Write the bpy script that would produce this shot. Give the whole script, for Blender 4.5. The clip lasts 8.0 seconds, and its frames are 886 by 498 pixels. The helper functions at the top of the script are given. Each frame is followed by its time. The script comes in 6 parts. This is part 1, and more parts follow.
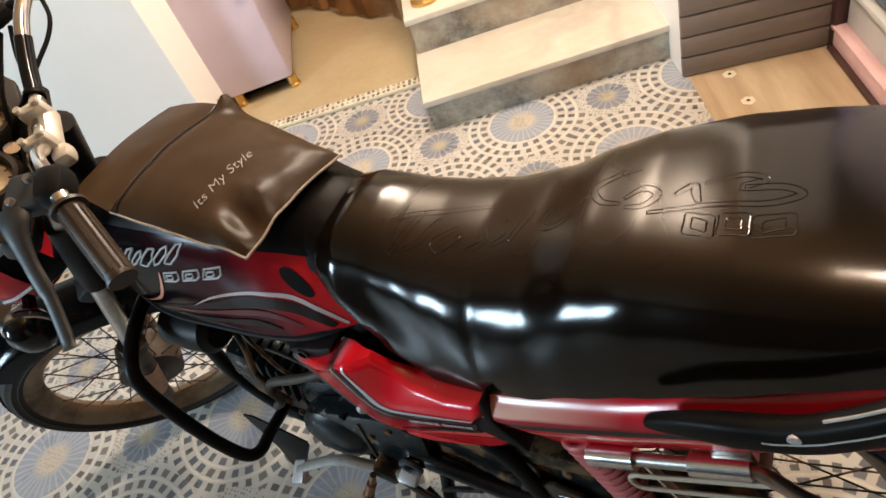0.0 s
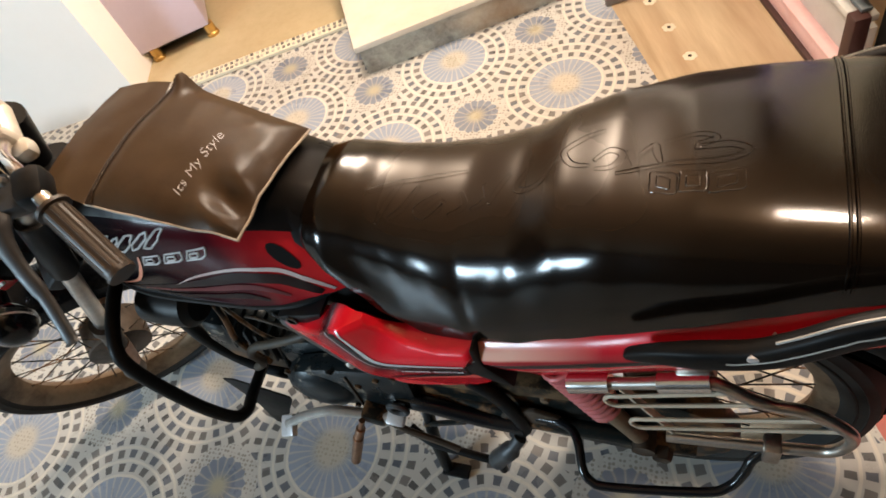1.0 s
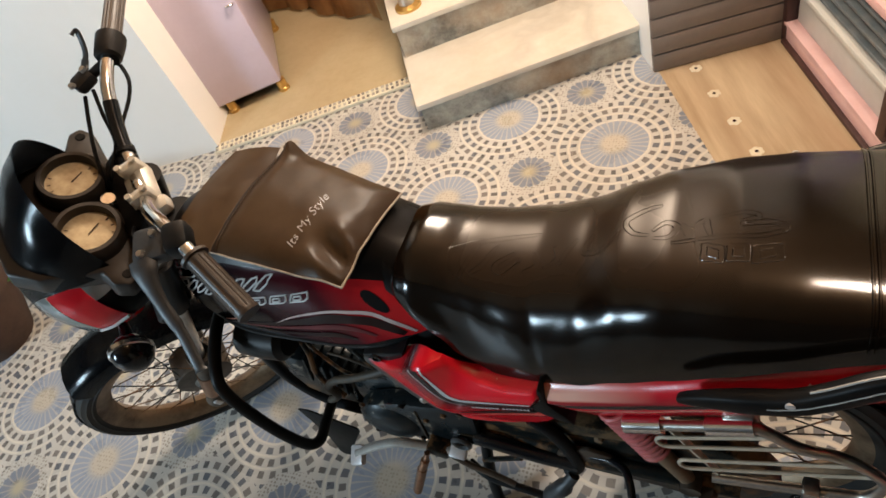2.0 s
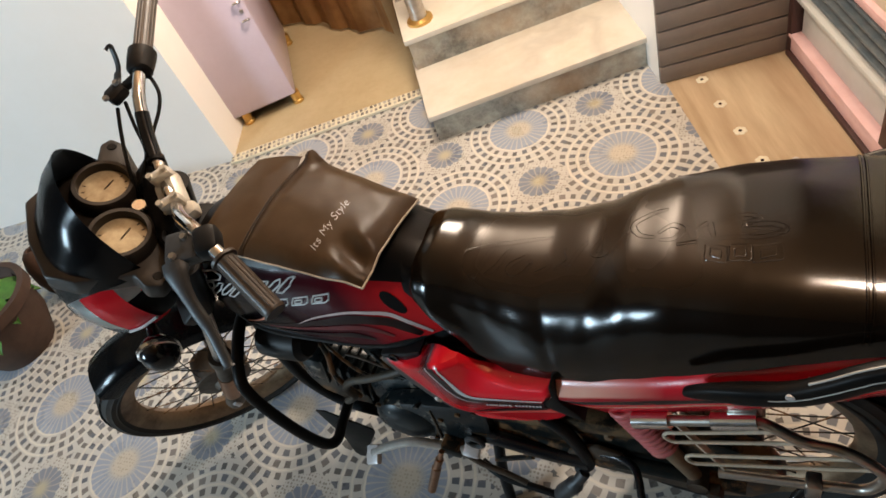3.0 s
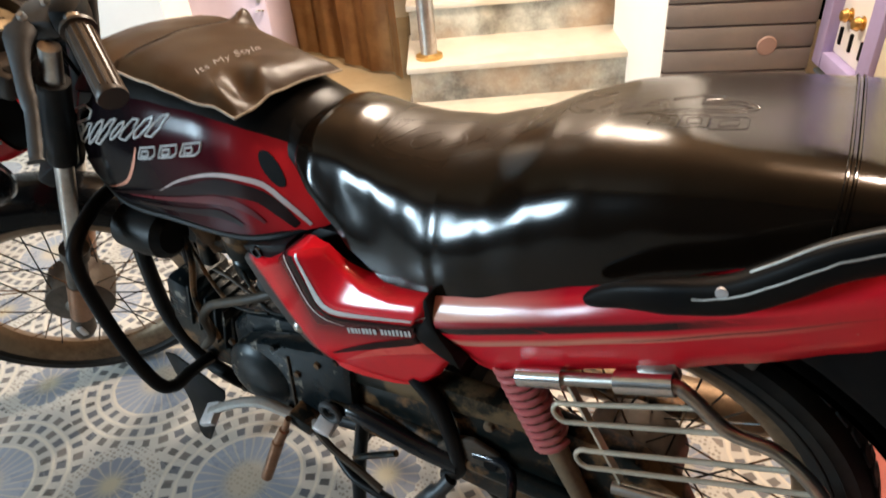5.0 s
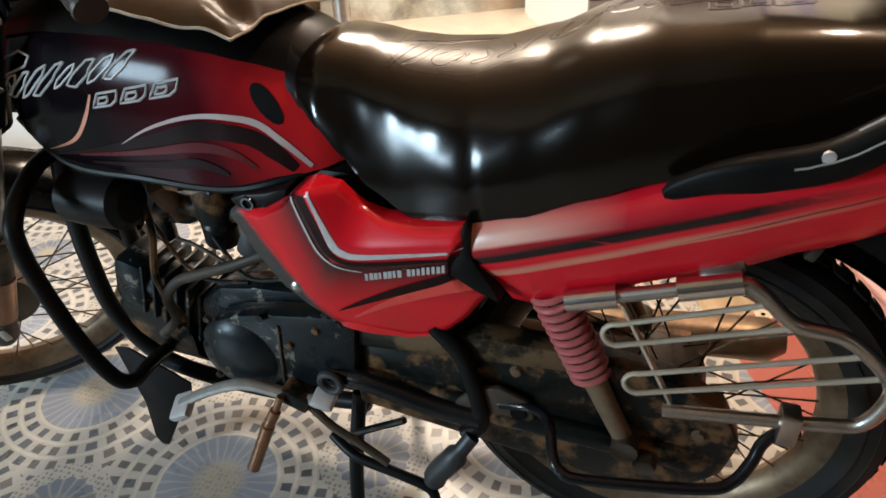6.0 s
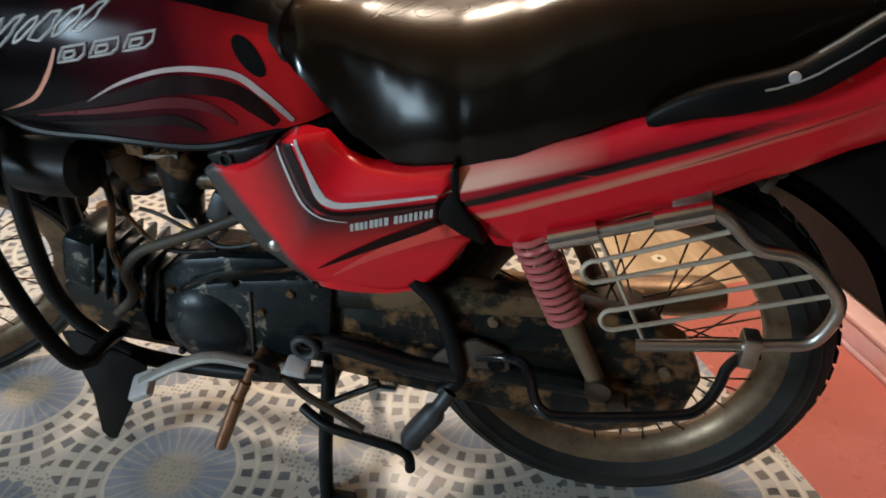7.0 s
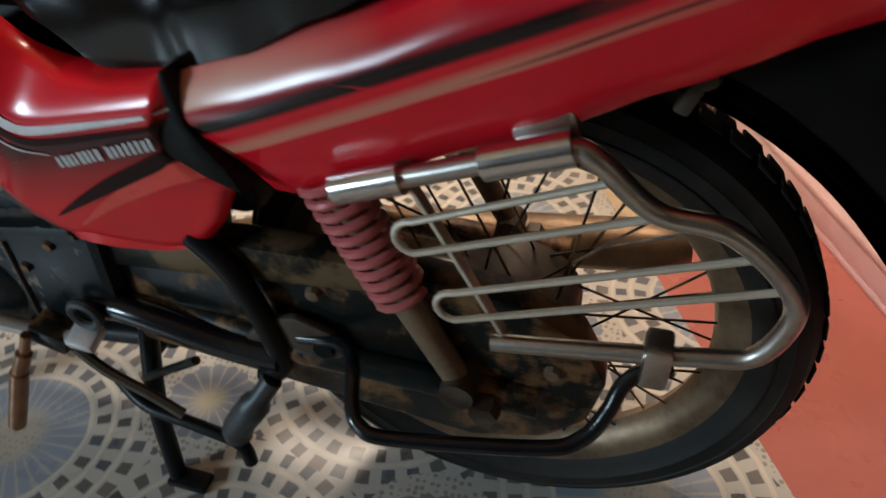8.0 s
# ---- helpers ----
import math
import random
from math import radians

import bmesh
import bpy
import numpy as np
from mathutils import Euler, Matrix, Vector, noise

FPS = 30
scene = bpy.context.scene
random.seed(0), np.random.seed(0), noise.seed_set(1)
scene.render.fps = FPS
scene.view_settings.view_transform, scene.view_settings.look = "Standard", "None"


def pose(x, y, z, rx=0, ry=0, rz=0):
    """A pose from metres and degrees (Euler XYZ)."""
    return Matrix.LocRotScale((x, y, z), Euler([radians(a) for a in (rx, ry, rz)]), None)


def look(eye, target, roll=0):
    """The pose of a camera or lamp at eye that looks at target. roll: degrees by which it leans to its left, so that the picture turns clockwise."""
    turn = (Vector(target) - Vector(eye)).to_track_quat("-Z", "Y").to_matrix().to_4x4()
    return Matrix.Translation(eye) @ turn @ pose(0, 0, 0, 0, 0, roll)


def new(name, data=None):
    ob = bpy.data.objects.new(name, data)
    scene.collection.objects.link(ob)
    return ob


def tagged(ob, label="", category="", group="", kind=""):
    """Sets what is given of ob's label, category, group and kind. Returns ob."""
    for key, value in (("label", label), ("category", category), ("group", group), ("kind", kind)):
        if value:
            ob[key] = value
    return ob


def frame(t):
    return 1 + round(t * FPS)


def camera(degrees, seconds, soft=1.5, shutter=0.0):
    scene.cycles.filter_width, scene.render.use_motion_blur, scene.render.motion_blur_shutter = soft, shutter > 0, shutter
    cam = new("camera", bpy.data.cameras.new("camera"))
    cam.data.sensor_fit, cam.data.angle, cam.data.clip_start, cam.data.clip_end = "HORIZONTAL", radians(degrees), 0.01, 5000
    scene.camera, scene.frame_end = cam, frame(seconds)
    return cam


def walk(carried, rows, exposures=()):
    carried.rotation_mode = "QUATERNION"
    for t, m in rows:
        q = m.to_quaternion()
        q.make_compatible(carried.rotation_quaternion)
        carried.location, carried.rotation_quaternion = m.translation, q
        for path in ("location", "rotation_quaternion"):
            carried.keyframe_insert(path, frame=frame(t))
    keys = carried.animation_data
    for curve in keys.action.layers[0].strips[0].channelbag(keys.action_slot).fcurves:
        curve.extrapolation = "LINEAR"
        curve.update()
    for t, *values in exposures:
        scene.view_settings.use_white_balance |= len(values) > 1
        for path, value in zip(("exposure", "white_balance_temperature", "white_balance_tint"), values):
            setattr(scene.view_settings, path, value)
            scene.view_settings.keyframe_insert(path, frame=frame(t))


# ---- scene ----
cam = camera(67.87, 8.0, soft=1.6, shutter=0.35)
PATH = [
    (0, (0.0773, -0.4785, 1.3191), (-0.5852, 0.3082, 0.3693), -23.25),
    (0.5, (0.0725, -0.4943, 1.3360), (-0.5740, 0.2870, 0.3580), -24.70),
    (1, (0.0390, -0.5010, 1.4075), (-0.4730, 0.2198, 0.3220), -25.10),
    (1.5, (0.0322, -0.5451, 1.4954), (-0.5176, 0.2096, 0.4522), -24.56),
    (2, (0.0371, -0.5764, 1.5349), (-0.5516, 0.1938, 0.5248), -24.85),
    (3.3, (0.0535, -0.6206, 1.5666), (-0.5533, 0.1805, 0.5919), -24.48),
    (3.5, (0.0591, -0.6126, 1.5329), (-0.5434, 0.2519, 0.6112), -22.83),
    (4, (0.0838, -0.6176, 1.3745), (-0.5416, 0.2770, 0.4979), -13.13),
    (4.5, (0.1249, -0.6644, 1.2510), (-0.5340, 0.3141, 0.4970), -7.76),
    (5, (0.1153, -0.6685, 1.1563), (-0.4920, 0.3109, 0.3613), -5.49),
    (5.2, (0.0941, -0.6639, 1.1289), (-0.4797, 0.3188, 0.3133), -5.11),
    (6.5, (-0.1016, -0.8114, 1.0183), (-0.4241, 0.4077, 0.2061), -1.62),
    (7, (-0.1115, -0.8382, 0.9857), (-0.3538, 0.4079, 0.1866), 0.29),
    (7.5, (-0.0653, -0.6849, 0.9300), (-0.2241, 0.5310, 0.0662), 0.19),
    (8, (0.0847, -0.5195, 0.8645), (-0.2573, 0.5609, -0.1182), -2.71),
]
walk(cam, [(t, look(eye, target, roll)) for t, eye, target, roll in PATH], exposures=[(0.0, 0.0), (1.0, 0.25), (2.0, -0.13), (3.5, -0.14), (4.3, -0.12), (5.0, 0.36), (6.5, 0.08), (7.5, -0.02), (8.0, -0.22)])

# ---- light ----
world = bpy.data.worlds.new("world")
scene.world = world
world.use_nodes = True
world.node_tree.nodes["Background"].inputs[0].default_value = (0.9, 0.85, 0.8, 1)
world.node_tree.nodes["Background"].inputs[1].default_value = 0.0


def area_lamp(name, eye, target, sx, sy, watts, colour):
    data = bpy.data.lights.new(name, "AREA")
    data.shape, data.size, data.size_y, data.energy, data.color = "RECTANGLE", sx, sy, watts, colour
    ob = new(name, data)
    ob.matrix_world = look(eye, target)
    return ob


def bulb_lamp(name, place, radius, watts, colour):
    data = bpy.data.lights.new(name, "POINT")
    data.shadow_soft_size, data.energy, data.color = radius, watts, colour
    ob = new(name, data)
    ob.location = place
    return ob


ROOM_BULB, STAIR_FILL = Vector((0.29, 0.45, 2.46)), Vector((-0.9, 1.24, 1.98))
bulb_lamp("bulb_room", ROOM_BULB, 0.07, 66, (1.0, 0.82, 0.66))
# unseen light, added to brighten the stairs and the left wall
bulb_lamp("fill_stairs", STAIR_FILL, 0.2, 138, (1.0, 0.83, 0.67))
area_lamp("window_light", (-3.1, -2.99, 1.4), (-0.6, 0.0, 0.6), 0.7, 0.74, 122, (0.62, 0.84, 1.0))

# ---- materials ----


class Graph:
    """A node tree with short calls for the usual nodes."""

    def __init__(self, name):
        self.mat = bpy.data.materials.new(name)
        self.mat.use_nodes = True
        self.tree = self.mat.node_tree
        self.shader = self.tree.nodes["Principled BSDF"]

    def node(self, kind, **settings):
        n = self.tree.nodes.new(kind)
        for key, value in settings.items():
            setattr(n, key, value)
        return n

    def put(self, socket, value):
        if isinstance(value, bpy.types.NodeSocket):
            self.tree.links.new(value, socket)
        else:
            socket.default_value = value

    def m(self, op, a, b=0.0, c=0.0):
        n = self.node("ShaderNodeMath", operation=op)
        for k, v in enumerate((a, b, c)):
            self.put(n.inputs[k], v)
        return n.outputs[0]

    def mix(self, fac, a, b):
        n = self.node("ShaderNodeMix", data_type="RGBA")
        self.put(n.inputs[0], fac)
        for k, v in ((6, a), (7, b)):
            self.put(n.inputs[k], (*v, 1) if isinstance(v, tuple) else v)
        return n.outputs[2]

    def position(self):
        return self.node("ShaderNodeNewGeometry").outputs["Position"]

    def noise(self, scale, detail=4.0, rough=0.6, vector=None):
        n = self.node("ShaderNodeTexNoise")
        self.put(n.inputs["Vector"], vector if vector else self.node("ShaderNodeTexCoord").outputs["Object"])
        n.inputs["Scale"].default_value, n.inputs["Detail"].default_value = scale, detail
        n.inputs["Roughness"].default_value = rough
        return n.outputs["Fac"]

    def ramp(self, fac, lo, hi):
        n = self.node("ShaderNodeMapRange")
        self.put(n.inputs[0], fac)
        n.inputs[1].default_value, n.inputs[2].default_value = lo, hi
        return n.outputs[0]

    def bump(self, height, strength=0.3, distance=0.002):
        n = self.node("ShaderNodeBump")
        n.inputs["Strength"].default_value, n.inputs["Distance"].default_value = strength, distance
        self.put(n.inputs["Height"], height)
        self.put(self.shader.inputs["Normal"], n.outputs[0])

    def done(self, colour=None, rough=None, metal=0.0, coat=0.0):
        if colour is not None:
            self.put(self.shader.inputs["Base Color"], (*colour, 1) if isinstance(colour, tuple) else colour)
        if rough is not None:
            self.put(self.shader.inputs["Roughness"], rough)
        self.shader.inputs["Metallic"].default_value = metal
        self.shader.inputs["Coat Weight"].default_value = coat
        self.shader.inputs["Coat Roughness"].default_value = 0.08
        return self.mat


def worn(name, colour, dirt, rough=0.4, metal=0.0, coat=0.0, amount=0.5, scale=9.0, grain=90.0, relief=0.15, gloss=0.5):
    """Paint, plastic or metal with blotches of dirt and fine grain."""
    g = Graph(name)
    big, fine = g.noise(scale, 6.0, 0.65), g.noise(grain, 3.0)
    fac = g.m("MULTIPLY", g.ramp(big, 0.42, 0.72), amount)
    fac = g.m("ADD", fac, g.m("MULTIPLY", g.ramp(fine, 0.45, 0.8), amount * 0.25))
    base = g.mix(fac, colour, dirt)
    r = g.m("ADD", g.m("MULTIPLY", g.ramp(big, 0.35, 0.8), 0.3 * amount), rough)
    g.bump(g.m("ADD", g.m("MULTIPLY", big, 0.6), g.m("MULTIPLY", fine, 0.4)), relief, 0.001)
    g.shader.inputs["Specular IOR Level"].default_value = gloss
    return g.done(base, r, metal, coat)


RED = worn("red_paint", (0.86, 0.014, 0.028), (0.5, 0.02, 0.025), 0.2, 0.0, 0.0, 0.35, 11, 160, 0.03, 0.45)
DARK_RED = worn("dark_red_paint", (0.12, 0.007, 0.012), (0.05, 0.008, 0.008), 0.25, 0, 0, 0.5, 14, 160, 0.03, 0.28)
BROWN_STRIPE = worn("brown_decal", (0.012, 0.004, 0.004), (0.03, 0.007, 0.006), 0.3, 0, 0, 0.4, 20, 160, 0.03, 0.14)
SILVER = worn("silver_decal", (0.62, 0.6, 0.6), (0.3, 0.25, 0.22), 0.35, 0.3, 0.2, 0.5, 22, 200, 0.03)
SWOOSH = worn("pinkish_silver_decal", (0.55, 0.44, 0.42), (0.32, 0.2, 0.18), 0.3, 0.1, 0.1, 0.5, 22, 200, 0.03)
PINK_DECAL = worn("pink_gold_decal", (0.74, 0.3, 0.19), (0.55, 0.17, 0.1), 0.25, 0.0, 0.2, 0.5, 20, 200, 0.03)
WHITE_DECAL = worn("white_decal", (0.55, 0.54, 0.53), (0.3, 0.27, 0.25), 0.45, 0, 0, 0.4, 30, 200, 0.03)
BLACK_GLOSS = worn("black_gloss_paint", (0.005, 0.006, 0.008), (0.03, 0.026, 0.022), 0.14, 0, 0.08, 0.4, 8, 150, 0.03, 0.32)
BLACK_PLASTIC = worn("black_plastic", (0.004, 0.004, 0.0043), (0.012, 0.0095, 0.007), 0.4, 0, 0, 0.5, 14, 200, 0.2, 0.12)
BLACK_METAL = worn("black_metal", (0.006, 0.007, 0.008), (0.024, 0.017, 0.012), 0.36, 0.0, 0, 0.55, 16, 120, 0.2, 0.16)
POD_PLASTIC = worn("brown_black_plastic", (0.012, 0.0085, 0.006), (0.04, 0.027, 0.018), 0.42, 0, 0, 0.6, 14, 150, 0.2, 0.35)
WIRE = worn("dull_zinc_wire", (0.66, 0.58, 0.46), (0.36, 0.28, 0.19), 0.38, 0.5, 0, 0.6, 20, 200, 0.1)
DISC_PLASTIC = worn("pinkish_brown_plastic", (0.4, 0.26, 0.21), (0.3, 0.19, 0.15), 0.45, 0, 0, 0.5, 9, 80, 0.2)
# grip brown includes the warm light that falls on the rubber
GRIP_RUBBER = worn("brown_lit_grip_rubber", (0.03, 0.02, 0.013), (0.07, 0.046, 0.03), 0.36, 0, 0, 0.6, 18, 150, 0.2, 0.5)
FRAYED = worn("frayed_pale_thread", (0.42, 0.36, 0.29), (0.2, 0.16, 0.11), 0.8, 0, 0, 0.7, 40, 200, 0.3)
RUBBER = worn("tyre_rubber", (0.009, 0.009, 0.009), (0.042, 0.032, 0.022), 0.6, 0, 0, 0.75, 7, 120, 0.3, 0.3)
CHROME = worn("worn_chrome", (0.72, 0.72, 0.72), (0.3, 0.2, 0.12), 0.14, 1.0, 0, 0.5, 25, 220, 0.05)
STEEL = worn("brushed_steel", (0.55, 0.53, 0.5), (0.25, 0.18, 0.12), 0.28, 1.0, 0, 0.6, 20, 220, 0.08)
RUSTY = worn("rusty_chrome", (0.24, 0.165, 0.1), (0.05, 0.024, 0.011), 0.34, 0.6, 0, 0.9, 9, 120, 0.25)
DUSTY = worn("dusty_alloy", (0.085, 0.064, 0.047), (0.03, 0.019, 0.012), 0.5, 0.35, 0, 0.9, 14, 90, 0.4)
TAN_DUST = worn("tan_dust_on_steel", (0.24, 0.165, 0.1), (0.09, 0.05, 0.028), 0.45, 0.3, 0, 0.8, 9, 90, 0.3)
HOSE = worn("dusty_hose_rubber", (0.03, 0.022, 0.014), (0.085, 0.06, 0.036), 0.55, 0, 0, 0.8, 18, 90, 0.4)
DULL_ALLOY = worn("dull_lever_alloy", (0.42, 0.4, 0.37), (0.2, 0.17, 0.14), 0.4, 0.4, 0, 0.6, 22, 150, 0.15)
SPRING = worn("red_spring_paint", (0.52, 0.12, 0.12), (0.32, 0.14, 0.1), 0.38, 0.1, 0.2, 0.6, 25, 150, 0.15)
COPPER = worn("worn_copper_peg", (0.33, 0.18, 0.11), (0.14, 0.075, 0.045), 0.3, 0.9, 0, 0.6, 25, 150, 0.2)
ALLOY = worn("bright_yoke_alloy", (0.7, 0.66, 0.58), (0.4, 0.34, 0.26), 0.35, 0.5, 0, 0.4, 22, 150, 0.1)
GREY_ALLOY = worn("grey_lever_alloy", (0.06, 0.064, 0.068), (0.035, 0.03, 0.027), 0.42, 0.5, 0, 0.6, 22, 150, 0.2)
PEACH = worn("peach_pink_paint", (0.8, 0.54, 0.54), (0.62, 0.36, 0.34), 0.45, 0, 0, 0.5, 9, 80, 0.2)
LILAC = worn("lilac_paint", (0.42, 0.36, 0.62), (0.3, 0.26, 0.45), 0.42, 0, 0, 0.4, 6, 80, 0.1)
LILAC_METAL = worn("pale_lilac_enamel", (0.58, 0.5, 0.6), (0.45, 0.36, 0.42), 0.3, 0, 0.2, 0.35, 4, 60, 0.05)
CREAM_PAINT = worn("cream_paint", (0.72, 0.67, 0.52), (0.6, 0.5, 0.36), 0.5, 0, 0, 0.4, 5, 60, 0.1)
WHITE_PAINT = worn("white_wall_paint", (0.88, 0.86, 0.82), (0.8, 0.76, 0.69), 0.6, 0, 0, 0.25, 3, 50, 0.15)
GREY_PANEL = worn("grey_panel", (0.62, 0.63, 0.6), (0.48, 0.47, 0.44), 0.4, 0, 0, 0.4, 7, 80, 0.1)
BLUE_RAIL = worn("blue_grey_rail", (0.13, 0.17, 0.2), (0.3, 0.32, 0.32), 0.35, 0.3, 0, 0.6, 12, 90, 0.1)
DARK_TRIM = worn("dark_brown_trim", (0.05, 0.02, 0.018), (0.1, 0.05, 0.04), 0.45, 0, 0, 0.5, 12, 90, 0.2)
CLADDING = worn("grey_brown_cladding", (0.21, 0.175, 0.15), (0.29, 0.24, 0.2), 0.55, 0, 0, 0.5, 6, 70, 0.25)
# for walls out of view: dark base colour keeps bounce light low
UNSEEN_WALL = worn("dark_unseen_wall", (0.06, 0.055, 0.05), (0.04, 0.035, 0.03), 0.7, 0, 0, 0.5, 2, 40, 0.2)
CEILING = worn("warm_ceiling_paint", (0.3, 0.19, 0.1), (0.25, 0.15, 0.08), 0.7, 0, 0, 0.4, 2, 40, 0.1)
STONE_BEIGE = worn("beige_floor_tile", (0.5, 0.4, 0.24), (0.38, 0.28, 0.15), 0.35, 0, 0, 0.6, 2.5, 40, 0.1)
RED_FLOOR = worn("red_oxide_floor", (0.5, 0.16, 0.13), (0.38, 0.11, 0.09), 0.24, 0, 0, 0.5, 4, 60, 0.1)
GOLD = worn("gold_brass", (0.7, 0.45, 0.15), (0.35, 0.2, 0.07), 0.3, 0.9, 0, 0.5, 20, 90, 0.15)
LEAF = worn("green_leaf", (0.07, 0.2, 0.03), (0.03, 0.1, 0.02), 0.45, 0, 0, 0.6, 30, 120, 0.2)
CLAY = worn("clay_pot", (0.06, 0.03, 0.018), (0.03, 0.017, 0.011), 0.7, 0, 0, 0.6, 10, 60, 0.3)


def chipped(name, colour, dirt, chip, rough, metal, spread=0.5, chips=0.66):
    """Old machine paint: brown dirt in patches, small flakes gone to bare metal."""
    g = Graph(name)
    big, mid, fine = g.noise(13.0, 6.0, 0.7), g.noise(26.0, 5.0, 0.6), g.noise(110.0, 3.0)
    base = g.mix(g.m("MULTIPLY", g.ramp(big, spread - 0.02, spread + 0.08), 0.85), colour, dirt)
    base = g.mix(g.m("MULTIPLY", g.ramp(fine, 0.5, 0.8), 0.1), base, dirt)
    bare = g.m("MULTIPLY", g.ramp(mid, chips, chips + 0.03), g.ramp(fine, 0.4, 0.5))
    base = g.mix(bare, base, chip)
    g.bump(g.m("SUBTRACT", g.m("ADD", g.m("MULTIPLY", big, 0.7), g.m("MULTIPLY", fine, 0.4)), g.m("MULTIPLY", bare, 0.3)), 0.25, 0.0015)
    g.shader.inputs["Specular IOR Level"].default_value = 0.25
    return g.done(base, g.m("ADD", rough, g.m("MULTIPLY", g.ramp(big, 0.4, 0.7), 0.25)), metal)


ENGINE = chipped("worn_engine_paint", (0.007, 0.011, 0.013), (0.05, 0.034, 0.022), (0.17, 0.15, 0.12), 0.26, 0.1, 0.57, 0.61)
DUSTY_COVER = chipped("dusty_cover_paint", (0.012, 0.012, 0.009), (0.16, 0.1, 0.05), (0.2, 0.17, 0.13), 0.3, 0.1, 0.46, 0.68)
OILY = chipped("oily_black_steel", (0.005, 0.008, 0.008), (0.2, 0.1, 0.042), (0.2, 0.17, 0.13), 0.28, 0.1, 0.51, 0.7)


def marble():
    g = Graph("white_marble")
    w = g.node("ShaderNodeTexNoise")
    g.put(w.inputs["Vector"], g.position())
    w.inputs["Scale"].default_value, w.inputs["Detail"].default_value, w.inputs["Distortion"].default_value = 2.6, 9.0, 0.7
    vein = g.m("SUBTRACT", 1.0, g.ramp(g.m("ABSOLUTE", g.m("SUBTRACT", w.outputs["Fac"], 0.5)), 0.0, 0.09))
    cloud = g.ramp(g.noise(3.0, 6.0, 0.7, g.position()), 0.42, 0.68)
    base = g.mix(g.m("MULTIPLY", g.m("MULTIPLY", vein, g.ramp(g.noise(1.7, 3.0, 0.5, g.position()), 0.45, 0.65)), 0.4), (0.64, 0.59, 0.5), (0.34, 0.3, 0.25))
    base = g.mix(g.m("MULTIPLY", cloud, 0.5), base, (0.47, 0.38, 0.26))
    return g.done(base, 0.3)


def marble_dark():
    g = Graph("stained_grey_marble")
    cloud = g.ramp(g.noise(5.0, 8.0, 0.72, g.position()), 0.38, 0.66)
    big = g.ramp(g.noise(2.2, 4.0, 0.6, g.position()), 0.45, 0.62)
    base = g.mix(cloud, (0.55, 0.55, 0.47), (0.13, 0.125, 0.11))
    base = g.mix(g.m("MULTIPLY", big, 0.65), base, (0.36, 0.21, 0.1))
    return g.done(base, 0.38)


def vinyl_leather(name, colour, warm, rough, scale, gloss, dusty=0.12, rubbed_sheen=0.0):
    g = Graph(name)
    v = g.node("ShaderNodeTexVoronoi")
    g.put(v.inputs["Vector"], g.node("ShaderNodeTexCoord").outputs["Object"])
    v.inputs["Scale"].default_value = scale
    big = g.noise(5.0, 5.0)
    dust = g.ramp(g.noise(26.0, 6.0, 0.7), 0.5, 0.8)
    base = g.mix(g.ramp(big, 0.4, 0.7), colour, warm)
    base = g.mix(g.m("MULTIPLY", dust, dusty), base, (0.08, 0.06, 0.04))
    g.bump(g.m("ADD", v.outputs["Distance"], g.m("MULTIPLY", big, 1.5)), 0.035, 0.001)
    g.shader.inputs["Specular IOR Level"].default_value = gloss
    place, facing = g.node("ShaderNodeSeparateXYZ"), g.node("ShaderNodeSeparateXYZ")
    g.put(place.inputs[0], g.node("ShaderNodeTexCoord").outputs["Object"])
    g.put(facing.inputs[0], g.node("ShaderNodeTexCoord").outputs["Normal"])
    sat_sheen = g.m("MULTIPLY", g.m("MULTIPLY", g.ramp(place.outputs[0], -0.41, -0.33), g.m("SUBTRACT", 1.0, g.ramp(place.outputs[0], -0.08, 0.05))), g.ramp(facing.outputs[2], 0.72, 0.96))  # the sat-on top: duller, and masks the painted warm sheen
    if rubbed_sheen:
        # warm ceiling reflection put into base colour and specular tint
        base = g.mix(g.m("MULTIPLY", sat_sheen, 0.8), base, (0.02, 0.0125, 0.0075))
        g.put(g.shader.inputs["Specular IOR Level"], g.m("MULTIPLY", gloss, g.m("SUBTRACT", 1.0, g.m("MULTIPLY", sat_sheen, 0.6))))
        g.put(g.shader.inputs["Specular Tint"], g.mix(sat_sheen, (1.0, 1.0, 1.0), (1.0, 0.86, 0.72)))
    return g.done(base, g.m("ADD", g.m("ADD", g.m("MULTIPLY", big, 0.16), rough - 0.08), g.m("MULTIPLY", sat_sheen, rubbed_sheen)))


SEAT_VINYL = vinyl_leather("black_seat_vinyl", (0.0035, 0.002, 0.0012), (0.006, 0.0034, 0.0018), 0.14, 700.0, 0.36, 0.01, 0.16)
BAG_LEATHER = vinyl_leather("brown_black_leatherette", (0.075, 0.043, 0.021), (0.13, 0.08, 0.04), 0.38, 380.0, 0.3)
BAG_DARK = vinyl_leather("dark_brown_strap", (0.03, 0.017, 0.009), (0.05, 0.03, 0.016), 0.45, 380.0, 0.3)
COVER_VINYL = vinyl_leather("black_cover_vinyl", (0.006, 0.0055, 0.0055), (0.016, 0.012, 0.009), 0.36, 420.0, 0.25)
MARBLE, MARBLE_RISER = marble(), marble_dark()
LATTICE = (0.163, 1.145)  # one disc's middle, along the walls
ROOM = radians(28)  # the house's walls against the motorcycle's line


